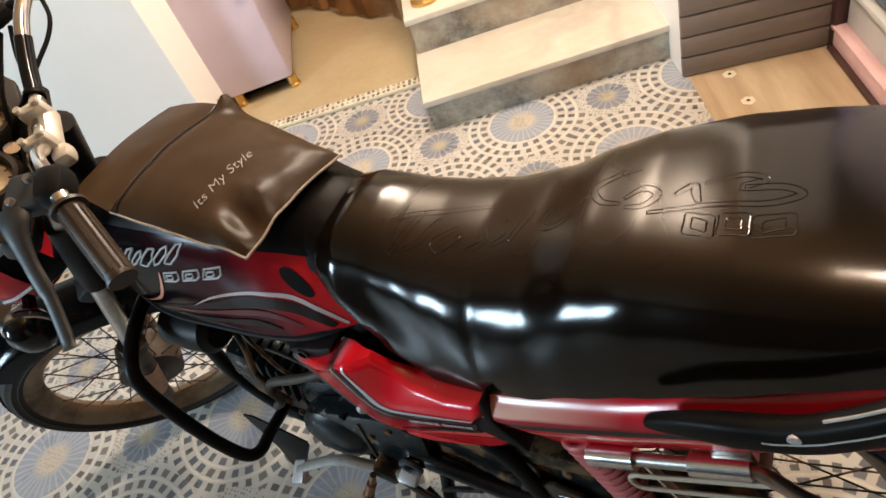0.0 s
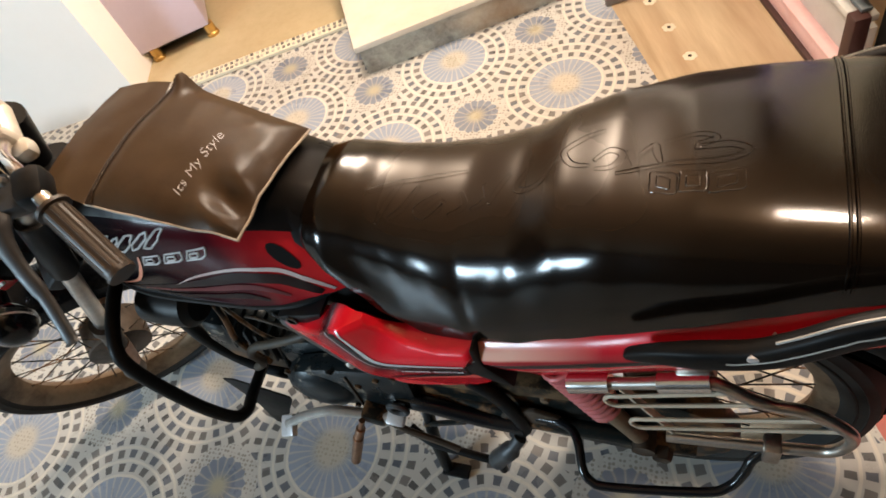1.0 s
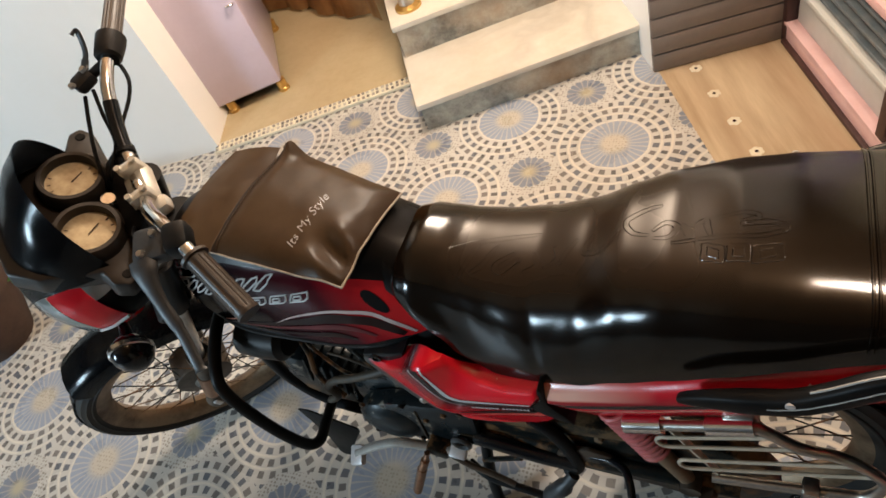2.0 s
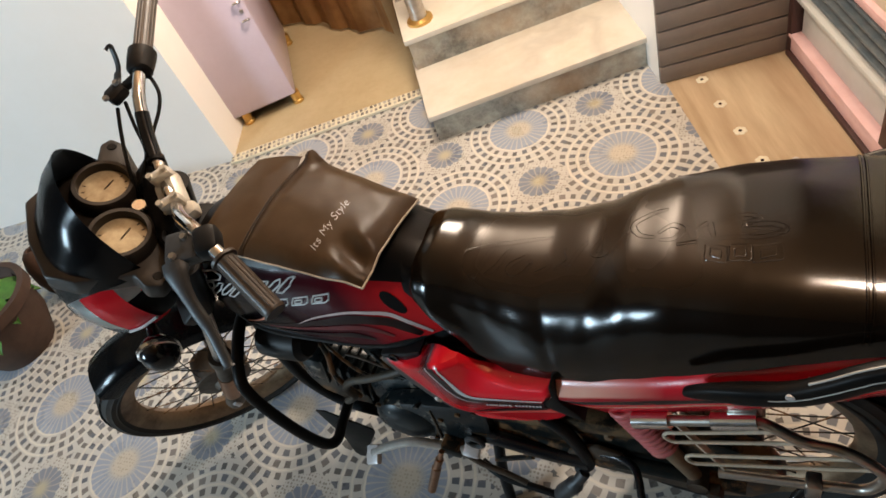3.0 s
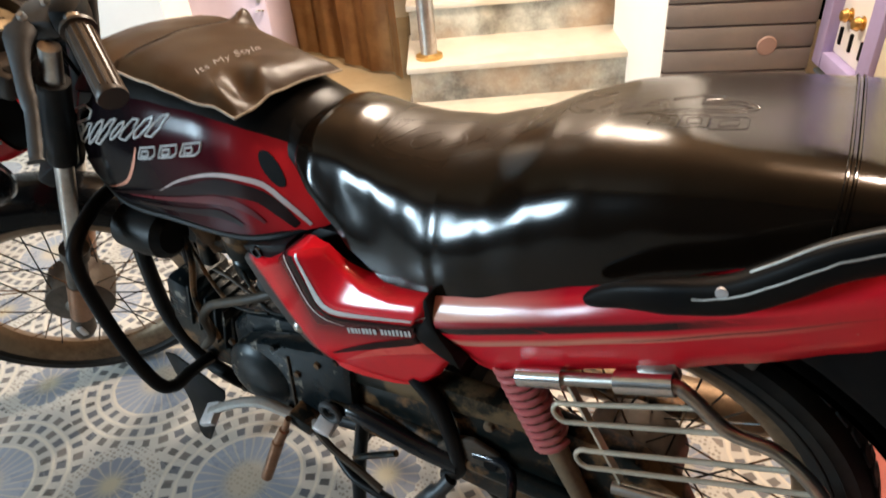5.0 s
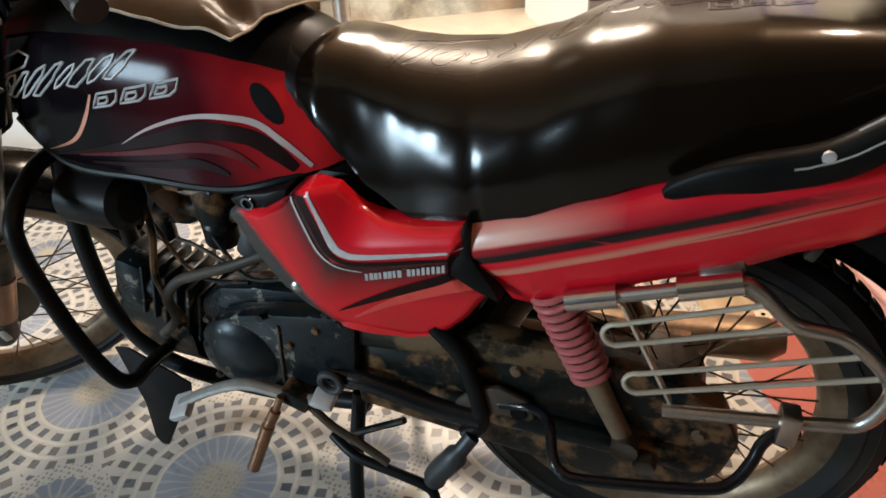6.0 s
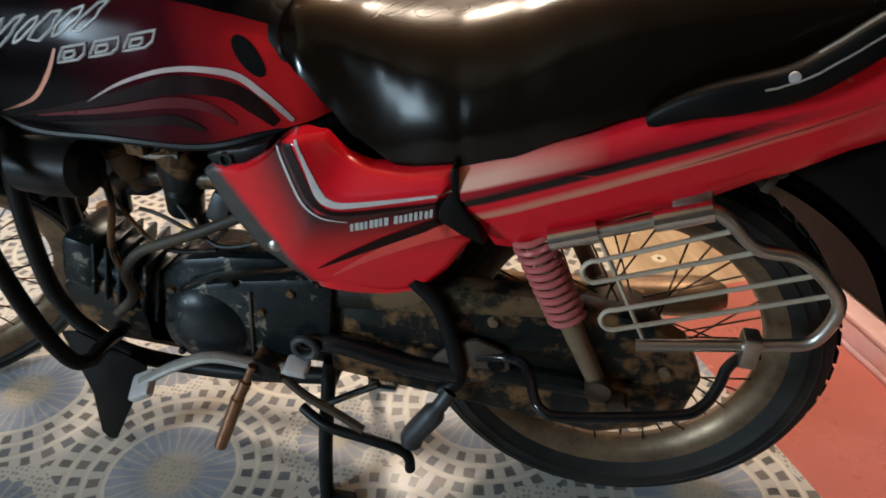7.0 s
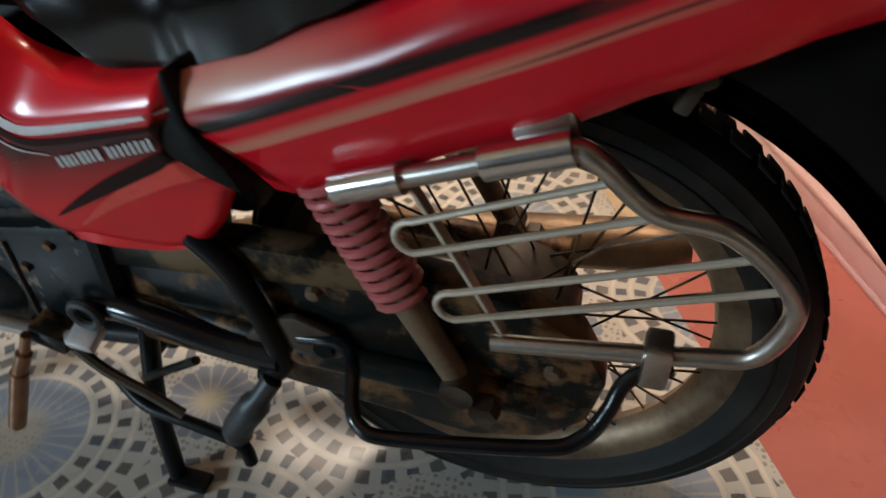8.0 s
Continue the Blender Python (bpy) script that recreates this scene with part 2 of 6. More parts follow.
def mosaic():
    """Printed floor tiles: ringed discs of small blocks, and flower medallions between them."""
    g = Graph("mosaic_floor_tile")
    turn = g.node("ShaderNodeVectorRotate", rotation_type="Z_AXIS")
    g.put(turn.inputs["Vector"], g.position())
    turn.inputs["Angle"].default_value = -ROOM
    warp = g.node("ShaderNodeTexNoise")
    g.put(warp.inputs["Vector"], turn.outputs[0])
    warp.inputs["Scale"].default_value, warp.inputs["Detail"].default_value = 22.0, 2.0
    part_xyz = g.node("ShaderNodeSeparateXYZ")
    g.put(part_xyz.inputs[0], turn.outputs[0])
    wobble = g.node("ShaderNodeSeparateColor")
    g.put(wobble.inputs[0], warp.outputs["Color"])
    u = g.m("ADD", part_xyz.outputs[0], g.m("MULTIPLY", g.m("SUBTRACT", wobble.outputs[0], 0.5), 0.008))
    v = g.m("ADD", part_xyz.outputs[1], g.m("MULTIPLY", g.m("SUBTRACT", wobble.outputs[1], 0.5), 0.008))

    def polar(ou, ov, su, sv):
        a = g.m("DIVIDE", g.m("SUBTRACT", u, ou), su)
        b = g.m("DIVIDE", g.m("SUBTRACT", v, ov), sv)
        du = g.m("MULTIPLY", g.m("SUBTRACT", a, g.m("ROUND", a)), su)
        dv = g.m("MULTIPLY", g.m("SUBTRACT", b, g.m("ROUND", b)), sv)
        r = g.m("SQRT", g.m("ADD", g.m("MULTIPLY", du, du), g.m("MULTIPLY", dv, dv)))
        key = g.m("ADD", g.m("MULTIPLY", g.m("ROUND", a), 3.7), g.m("MULTIPLY", g.m("ROUND", b), 9.1))
        return r, g.m("ADD", g.m("DIVIDE", g.m("ARCTAN2", dv, du), 2 * math.pi), 0.5), key

    def choose(fac, a, b):
        return g.m("ADD", a, g.m("MULTIPLY", fac, g.m("SUBTRACT", b, a)))

    def below(value, edge):
        return g.ramp(g.m("MULTIPLY", value, -1.0), -edge - 0.0007, -edge + 0.0007)

    def near(value, middle, half):
        return below(g.m("ABSOLUTE", g.m("SUBTRACT", value, middle)), half)

    ra, ta, ka = polar(LATTICE[0], LATTICE[1], 0.595, 0.62)
    rb, tb, kb = polar(LATTICE[0] - 0.2975, LATTICE[1] + 0.31, 0.595, 0.62)
    nearer = g.m("LESS_THAN", rb, ra)
    r, th, key = choose(nearer, ra, rb), choose(nearer, ta, tb), choose(nearer, ka, kb)
    rc, tc, kc = polar(LATTICE[0] - 0.2975, LATTICE[1], 0.595, 0.62)
    rd, td, kd = polar(LATTICE[0], LATTICE[1] + 0.31, 0.595, 0.62)
    other = g.m("LESS_THAN", rd, rc)
    rm, tm = choose(other, rc, rd), choose(other, tc, td)
    # blocks laid in rows round each disc
    deep = 0.0345
    out = g.m("DIVIDE", g.m("SUBTRACT", r, 0.118), deep)
    row = g.m("FLOOR", out)
    across = g.m("FRACT", out)
    mid = g.m("ADD", g.m("MULTIPLY", g.m("ADD", row, 0.5), deep), 0.118)
    count = g.m("ROUND", g.m("DIVIDE", g.m("MULTIPLY", mid, 2 * math.pi), 0.037))
    turnv = g.m("ADD", g.m("MULTIPLY", th, count), g.m("MULTIPLY", row, 0.37))
    pick = g.node("ShaderNodeTexWhiteNoise", noise_dimensions="3D")
    comb = g.node("ShaderNodeCombineXYZ")
    for k, val in enumerate((g.m("FLOOR", turnv), row, key)):
        g.put(comb.inputs[k], val)
    g.put(pick.inputs["Vector"], comb.outputs[0])
    chance = pick.outputs["Value"]
    block = g.m("ABSOLUTE", g.m("SUBTRACT", g.m("FRACT", turnv), 0.5))
    wide = g.m("ADD", 0.2, g.m("MULTIPLY", chance, 0.1))
    solid = g.m("MULTIPLY", g.ramp(g.m("SUBTRACT", wide, block), -0.02, 0.02), g.ramp(g.m("SUBTRACT", 0.3, g.m("ABSOLUTE", g.m("SUBTRACT", across, 0.52))), -0.02, 0.02))
    dark = g.mix(chance, (0.065, 0.062, 0.062), (0.18, 0.16, 0.145))
    dark = g.mix(g.m("MULTIPLY", g.m("GREATER_THAN", g.m("FRACT", g.m("MULTIPLY", chance, 7.3)), 0.6), 0.8), dark, (0.085, 0.1, 0.13))
    cloud = g.ramp(g.noise(4.0, 5.0, 0.6, g.position()), 0.35, 0.7)
    cream = g.mix(cloud, (0.55, 0.53, 0.485), (0.47, 0.45, 0.405))
    ground = g.mix(g.m("MULTIPLY", solid, 0.92), cream, dark)
    # three pale rings
    for middle in (0.116, 0.1525, 0.187):
        ground = g.mix(near(r, middle, 0.0034), ground, (0.62, 0.58, 0.5))
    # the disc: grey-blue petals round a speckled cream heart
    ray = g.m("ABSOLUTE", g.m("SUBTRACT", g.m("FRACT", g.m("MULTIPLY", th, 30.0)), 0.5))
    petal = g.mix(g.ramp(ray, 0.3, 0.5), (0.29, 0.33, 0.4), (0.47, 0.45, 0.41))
    speck = g.node("ShaderNodeTexVoronoi", feature="F1")
    g.put(speck.inputs["Vector"], g.position())
    speck.inputs["Scale"].default_value, speck.inputs["Randomness"].default_value = 95.0, 0.4
    dots = g.ramp(g.m("SUBTRACT", 0.34, speck.outputs["Distance"]), -0.06, 0.06)
    heart = g.mix(g.m("MULTIPLY", dots, 0.6), (0.5, 0.455, 0.37), (0.33, 0.29, 0.22))
    disc = g.mix(g.ramp(g.m("SUBTRACT", g.m("ADD", r, g.m("MULTIPLY", ray, 0.02)), 0.052), -0.012, 0.012), heart, petal)
    base = g.mix(below(r, 0.1125), ground, disc)
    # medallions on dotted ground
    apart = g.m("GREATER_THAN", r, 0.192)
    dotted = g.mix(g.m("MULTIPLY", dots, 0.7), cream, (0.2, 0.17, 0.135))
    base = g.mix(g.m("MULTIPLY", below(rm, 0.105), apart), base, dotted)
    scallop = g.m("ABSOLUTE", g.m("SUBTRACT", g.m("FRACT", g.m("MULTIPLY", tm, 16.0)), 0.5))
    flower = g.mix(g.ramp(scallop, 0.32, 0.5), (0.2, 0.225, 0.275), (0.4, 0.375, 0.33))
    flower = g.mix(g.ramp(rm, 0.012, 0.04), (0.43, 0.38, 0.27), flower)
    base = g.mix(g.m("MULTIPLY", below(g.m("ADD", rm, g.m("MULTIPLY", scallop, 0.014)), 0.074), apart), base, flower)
    grime = g.ramp(g.noise(3.0, 6.0, 0.7, g.position()), 0.5, 0.75)
    base = g.mix(g.m("MULTIPLY", grime, 0.22), base, (0.3, 0.25, 0.18))
    smear = g.ramp(g.noise(9.0, 6.0, 0.7, g.position()), 0.35, 0.75)
    return g.done(base, g.m("ADD", 0.22, g.m("MULTIPLY", smear, 0.25)))


def plank_tile():
    g = Graph("wood_print_tile")
    turn = g.node("ShaderNodeVectorRotate", rotation_type="Z_AXIS")
    g.put(turn.inputs["Vector"], g.position())
    turn.inputs["Angle"].default_value = -ROOM + radians(4)
    stretch = g.node("ShaderNodeMapping")
    stretch.inputs["Scale"].default_value = (9.0, 0.9, 1.0)
    g.put(stretch.inputs["Vector"], turn.outputs[0])
    grain = g.noise(2.2, 6.0, 0.6, stretch.outputs[0])
    base = g.mix(g.ramp(grain, 0.32, 0.68), (0.6, 0.48, 0.32), (0.4, 0.29, 0.175))
    band = g.node("ShaderNodeMapping")
    band.inputs["Scale"].default_value = (5.0, 0.25, 1.0)
    g.put(band.inputs["Vector"], turn.outputs[0])
    base = g.mix(g.m("MULTIPLY", g.ramp(g.noise(1.6, 2.0, 0.4, band.outputs[0]), 0.45, 0.6), 0.45), base, (0.37, 0.25, 0.15))
    return g.done(base, 0.34)


def border_tile():
    g = Graph("small_border_tile")
    chance = g.node("ShaderNodeObjectInfo").outputs["Random"]
    base = g.mix(chance, (0.1, 0.085, 0.075), (0.5, 0.47, 0.4))
    return g.done(base, 0.35)


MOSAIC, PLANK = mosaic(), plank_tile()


def curtain_cloth():
    g = Graph("gold_brown_curtain")
    n = g.ramp(g.noise(7.0, 5.0), 0.4, 0.62)
    base = g.mix(n, (0.44, 0.24, 0.09), (0.3, 0.145, 0.05))
    return g.done(base, 0.6)


CURTAIN = curtain_cloth()


def dial_face():
    g = Graph("amber_dial")
    n = g.ramp(g.noise(40.0, 5.0), 0.35, 0.7)
    return g.done(g.mix(n, (0.5, 0.4, 0.25), (0.3, 0.22, 0.13)), 0.25, 0, 0.3)


DIAL = dial_face()


def lens_plastic():
    g = Graph("clear_headlamp_plastic")
    return g.done((0.5, 0.52, 0.52), 0.12, 0.4, 0.8)


LENS = lens_plastic()

BORDER = border_tile()

# ---- mesh tools ----


def part(name, bm, material, parent=None, label=""):
    """One mesh object from bm, under parent if given."""
    bmesh.ops.recalc_face_normals(bm, faces=bm.faces[:])
    data = bpy.data.meshes.new(name)
    bm.to_mesh(data)
    bm.free()
    data.materials.append(material)
    data.shade_smooth()
    data.set_sharp_from_angle(angle=radians(38))
    ob = new(name, data)
    ob.parent = parent
    return tagged(ob, label=label)


def empty(name, label, category, place=(0, 0, 0), group="", kind=""):
    ob = new(name)
    ob.location = place
    return tagged(ob, label=label, category=category, group=group, kind=kind)


def loft(rings, closed=True, caps=True, bm=None):
    """Skin over rings of points, one quad strip between neighbours."""
    bm = bm or bmesh.new()
    rows = [[bm.verts.new(p) for p in ring] for ring in rings]
    n = len(rows[0])
    for a, b in zip(rows, rows[1:]):
        for k in range(n if closed else n - 1):
            bm.faces.new((a[k], a[(k + 1) % n], b[(k + 1) % n], b[k]))
    if caps and closed:
        bm.faces.new(rows[0][::-1])
        bm.faces.new(rows[-1])
    return bm


def spline(points, steps=6, closed=False):
    """A smooth line through the points."""
    pts = [Vector(p) for p in points]
    out, n = [], len(pts)
    for k in range(n if closed else n - 1):
        if closed:
            a, b, c, d = (pts[(k + q) % n] for q in (-1, 0, 1, 2))
        else:
            a, b, c, d = pts[max(k - 1, 0)], pts[k], pts[k + 1], pts[min(k + 2, n - 1)]
        for s in range(steps):
            t = s / steps
            out.append(0.5 * (2 * b + (c - a) * t + (2 * a - 5 * b + 4 * c - d) * t * t + (3 * b - a - 3 * c + d) * t ** 3))
    if not closed:
        out.append(pts[-1])
    return out


def tube(points, r, seg=10, closed=False, bm=None, flat=1.0):
    """A round bar along points; r may be a list."""
    pts = [Vector(p) for p in points]
    n = len(pts)
    rad = r if isinstance(r, (list, tuple)) else [r] * n
    rings, side = [], None
    for k, p in enumerate(pts):
        if closed:
            t = pts[(k + 1) % n] - pts[k - 1]
        else:
            t = pts[min(k + 1, n - 1)] - pts[max(k - 1, 0)]
        t.normalize()
        if side is None:
            side = t.cross(Vector((0, 0, 1)) if abs(t.z) < 0.9 else Vector((0, 1, 0))).normalized()
        else:
            side = (side - t * side.dot(t)).normalized()
        up = t.cross(side)
        rings.append([p + (side * math.cos(a) + up * math.sin(a) * flat) * rad[k] for a in (2 * math.pi * q / seg for q in range(seg))])
    if closed:
        rings.append(rings[0])
        bm = loft(rings, caps=False, bm=bm)
        bmesh.ops.remove_doubles(bm, verts=bm.verts[:], dist=1e-6)
        return bm
    return loft(rings, bm=bm)


def lathe(profile, m, seg=24, bm=None, closed=False):
    """Turn (radius, height) pairs about z and place them by the matrix m."""
    rings = []
    for k in range(seg + 1):
        a = 2 * math.pi * k / seg
        rings.append([m @ Vector((r * math.cos(a), r * math.sin(a), h)) for r, h in profile])
    bm = loft(rings, closed=closed, caps=False, bm=bm)
    bmesh.ops.remove_doubles(bm, verts=bm.verts[:], dist=1e-6)
    return bm


def box(size, m, bevel=0.0, bm=None, segments=2):
    """A box of that size about m, its edges rounded."""
    fresh = bmesh.new()
    bmesh.ops.create_cube(fresh, size=1.0)
    bmesh.ops.scale(fresh, vec=size, verts=fresh.verts[:])
    if bevel:
        bmesh.ops.bevel(fresh, geom=fresh.edges[:], offset=bevel, segments=segments, affect="EDGES", profile=0.5)
    bmesh.ops.transform(fresh, matrix=m, verts=fresh.verts[:])
    if bm is None:
        return fresh
    data = bpy.data.meshes.new("join")
    fresh.to_mesh(data)
    fresh.free()
    bm.from_mesh(data)
    bpy.data.meshes.remove(data)
    return bm


def slab(outline, a, b, axis="y", bevel=0.0):
    """A plate with that outline from a to b along y (outline in x, z) or z (outline in x, y)."""
    put = (lambda p, h: (p[0], h, p[1])) if axis == "y" else (lambda p, h: (p[0], p[1], h))
    bm = bmesh.new()
    lo, hi = [bm.verts.new(put(p, a)) for p in outline], [bm.verts.new(put(p, b)) for p in outline]
    n = len(outline)
    for k in range(n):
        bm.faces.new((lo[k], lo[(k + 1) % n], hi[(k + 1) % n], hi[k]))
    bm.faces.new(lo[::-1])
    bm.faces.new(hi)
    if bevel:
        bmesh.ops.recalc_face_normals(bm, faces=bm.faces[:])
        bmesh.ops.bevel(bm, geom=bm.edges[:], offset=bevel, segments=2, affect="EDGES", profile=0.5)
    return bm


def wall_box(name, p, q, z0, z1, thick, material, label, bevel=0.0):
    """An upright wall whose face runs from p to q; it is thick to the left of that way."""
    p, q = Vector(p), Vector(q)
    d = (q - p).normalized()
    n = Vector((-d.y, d.x)) * thick
    ob = part(name, slab([p, q, q + n, p + n], z0, z1, "z", bevel), material)
    return tagged(ob, label=label, category="wall", kind="structure")


U, V = Vector((math.cos(ROOM), math.sin(ROOM))), Vector((-math.sin(ROOM), math.cos(ROOM)))

# ---- floor ----
EDGE_A, EDGE_B = Vector((-0.33, 1.53)), Vector((0.62, -0.42))  # where the printed tiles end
EDGE_D = (EDGE_B - EDGE_A).normalized()
GATE_A, GATE_D = Vector((0.1, 1.6)), Vector((0.381, -0.925))
far_end, near_end = EDGE_A - EDGE_D * 3.2, EDGE_B + EDGE_D * 2.6
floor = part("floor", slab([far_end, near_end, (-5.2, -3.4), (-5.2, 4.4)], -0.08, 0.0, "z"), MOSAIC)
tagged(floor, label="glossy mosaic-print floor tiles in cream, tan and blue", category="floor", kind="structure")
MID_A = EDGE_A + EDGE_D * 1.06
MID_B = MID_A + Vector((-EDGE_D.y, EDGE_D.x)) * 1.2
planks = part("floor", slab([far_end, MID_A, MID_B, far_end + (MID_B - MID_A)], -0.08, 0.0, "z"), PLANK)
tagged(planks, label="tan wood-print floor tile beside the gate sill", category="floor", kind="structure")
red_floor = part("floor", slab([MID_A, near_end, near_end + (MID_B - MID_A) * 3, MID_A + (MID_B - MID_A) * 3], -0.08, 0.0, "z"), RED_FLOOR)
tagged(red_floor, label="red oxide floor behind the motorcycle's rear wheel", category="floor", kind="structure")
for k in range(7):
    spot = Vector((-0.173, 1.471)) + Vector((0.071, -0.1403)) * k
    bm = bmesh.new()
    for q in range(6):
        a = q * math.pi / 3 + k
        lathe([(0.0, 0.0016), (0.008, 0.0014), (0.0095, 0.0002)], pose(spot.x + 0.0125 * math.cos(a), spot.y + 0.0125 * math.sin(a), 0), 10, bm)
    flower = part("flower_motif", bm, CREAM_PAINT, floor)
    lathe_dot = lathe([(0.0, 0.003), (0.005, 0.0026), (0.006, 0.0012)], pose(spot.x, spot.y, 0), 10)
    part("flower_centre", lathe_dot, BROWN_STRIPE, flower)

# ---- walls and ceiling ----
wall_box("wall_left", (-2.105, 1.06), (-4.9, -0.07), 0.0, 2.7, -0.55, WHITE_PAINT, "bright white painted wall")
wall_box("wall_back", (-4.4, 1.75), (1.6, 4.94), -0.05, 2.7, 0.15, CREAM_PAINT, "cream painted back wall")
wall_box("wall_right", (2.6, 4.2), (2.6, -3.4), -0.05, 2.7, 0.15, CREAM_PAINT, "cream painted wall beyond the gate")
# unseen near and end walls, added dark to limit fill
wall_box("wall_near", (2.6, -3.0), (-2.72, -3.0), -0.05, 2.7, 0.15, UNSEEN_WALL, "unseen wall coloured dark against bounce light")
wall_box("wall_near", (-3.48, -3.0), (-5.2, -3.0), -0.05, 2.7, 0.15, UNSEEN_WALL, "unseen wall coloured dark against bounce light")
wall_box("wall_near", (-2.72, -3.0), (-3.48, -3.0), -0.05, 1.0, 0.15, UNSEEN_WALL, "unseen wall below the window, coloured dark against bounce light")
wall_box("wall_near", (-2.72, -3.0), (-3.48, -3.0), 1.8, 2.7, 0.15, UNSEEN_WALL, "unseen wall above the window, coloured dark against bounce light")
wall_box("wall_end", (-5.2, -3.0), (-5.2, 1.9), -0.05, 2.7, 0.15, UNSEEN_WALL, "unseen wall at the hall's end, coloured dark against bounce light")
tagged(part("ceiling", box((8.2, 8.4, 0.1), pose(-1.3, 1.0, 2.755)), CEILING), label="warm brown painted ceiling above the room", category="ceiling", kind="structure")
window = empty("window_1", "small open window in the dark wall", "window", (-3.1, -3.0, 1.0), kind="structure")
for size, at in (((0.76, 0.05, 0.03), (0, -0.05, 0.015)), ((0.76, 0.05, 0.03), (0, -0.05, 0.785)), ((0.03, 0.05, 0.74), (-0.365, -0.05, 0.4)), ((0.03, 0.05, 0.74), (0.365, -0.05, 0.4))):
    part("window_frame", box(size, pose(*at), 0.004), DARK_TRIM, window)
# unseen hanging fittings, added where the two point lights sit
for bulb in (ROOM_BULB, STAIR_FILL):
    lamp = empty("added_pendant", "unseen cord and holder added above a point light", "lamp", (bulb.x, bulb.y, 2.7), group="pendant lamps")
    part("ceiling_rose", lathe([(0, 0), (0.045, 0), (0.04, -0.02), (0.012, -0.032), (0, -0.032)], Matrix(), 20), WHITE_PAINT, lamp)
    part("cord", tube([(0, 0, -0.03), (0, 0, bulb.z - 2.7 + 0.16)], 0.004, 8), BLACK_PLASTIC, lamp)
    part("holder", lathe([(0, 0.18), (0.016, 0.17), (0.02, 0.14), (0.02, 0.13), (0, 0.13)], Matrix.Translation((0, 0, bulb.z - 2.7)), 16), BLACK_PLASTIC, lamp)

# ---- stairs ----
S0 = Vector((-1.118, 1.15))
STAIR = radians(29.4)
SU, SV = Vector((math.cos(STAIR), math.sin(STAIR))), Vector((-math.sin(STAIR), math.cos(STAIR)))
TREADS = [(0.0, 0.13), (0.34, 0.279), (0.68, 0.43), (1.02, 0.585), (1.36, 0.74), (1.7, 0.895)]
stairs = empty("stairs", "marble staircase with cream treads and stained grey risers", "stairs", (S0.x, S0.y, 0), kind="structure")
under = 0.0
for back, top in TREADS:
    a = S0 + SV * back
    b = a + SU * 1.0
    c, d = b + SV * 0.45, a + SV * 0.45
    shift = Matrix.Translation((-S0.x, -S0.y, 0))
    bm = slab([a + SV * 0.012 + SU * 0.012, b + SV * 0.012, c, d + SU * 0.012], under if under == 0 else under - 0.02, top - 0.024, "z")
    bm.transform(shift)
    part("riser", bm, MARBLE_RISER, stairs, "grey stained marble riser")
    bm = slab([a - SV * 0.004, b - SV * 0.004, c, d], top - 0.024, top, "z", 0.004)
    bm.transform(shift)
    part("tread", bm, MARBLE, stairs, "cream marble tread")
    under = top
newel = empty("newel_post", "steel newel post standing on the second tread", "post", (-1.262, 1.59, 0.279))
bm = tube([(0, 0, 0.01), (-0.01, 0.01, 0.95)], 0.034, 16)
part("post", bm, STEEL, newel)
part("base_ring", lathe([(0.0, 0), (0.055, 0), (0.055, 0.012), (0.036, 0.02), (0.0, 0.02)], pose(0, 0, 0), 20), GOLD, newel)

# ---- clad column beside the stairs ----
C0, C1 = Vector((-0.312, 1.455)), Vector((0.095, 1.612))
CD = (C1 - C0).normalized()
CN = Vector((-CD.y, CD.x))
column = part("column", slab([C0 + CN * 0.02, C1 + CN * 0.02, C1 + CN * 0.5, C0 + V * 0.75], 0.0, 2.7, "z"), WHITE_PAINT)
tagged(column, label="white column clad with grey-brown boards in front", category="column", kind="structure")
z = 0.0
while z < 1.5:
    h = 0.0716
    bm = slab([C0, C1, C1 + CN * 0.03, C0 + CN * 0.03], z + 0.003, z + h - 0.003, "z", 0.003)
    part("board", bm, CLADDING, column, "grey-brown cladding board")
    z += h
bm = slab([C0 + CN * 0.012, C1 + CN * 0.012, C1 + CN * 0.03, C0 + CN * 0.03], 0.0, 1.5, "z")
part("backing", bm, DARK_TRIM, column)
bm = lathe([(0, 0.006), (0.026, 0.005), (0.03, 0.0)], Matrix.Translation((*(C0 + CD * 0.304), 0.438)) @ Matrix.Rotation(math.atan2(CD.y, CD.x), 4, "Z") @ pose(0, 0, 0, 90), 20)
tagged(part("wall_disc", bm, DISC_PLASTIC), label="round pinkish plastic disc on the cladding", category="disc")

# ---- platform by the cabinet ----
P0, P1 = Vector((-2.1, 1.025)), Vector((-1.2, 1.497))
platform = part("platform", slab([P0, P1, P1 + V * 1.9, P0 + V * 1.9], 0.0, 0.012, "z", 0.003), STONE_BEIGE)
tagged(platform, label="beige stone threshold floor with a mosaic border", category="floor", kind="structure")
rng = random.Random(4)
strip = slab([P0 - V * 0.002, P1 - V * 0.002, P1 + V * 0.055, P0 + V * 0.055], 0.004, 0.0145, "z")
part("border", strip, CREAM_PAINT, platform)
tile_data = None
L = (P1 - P0).length
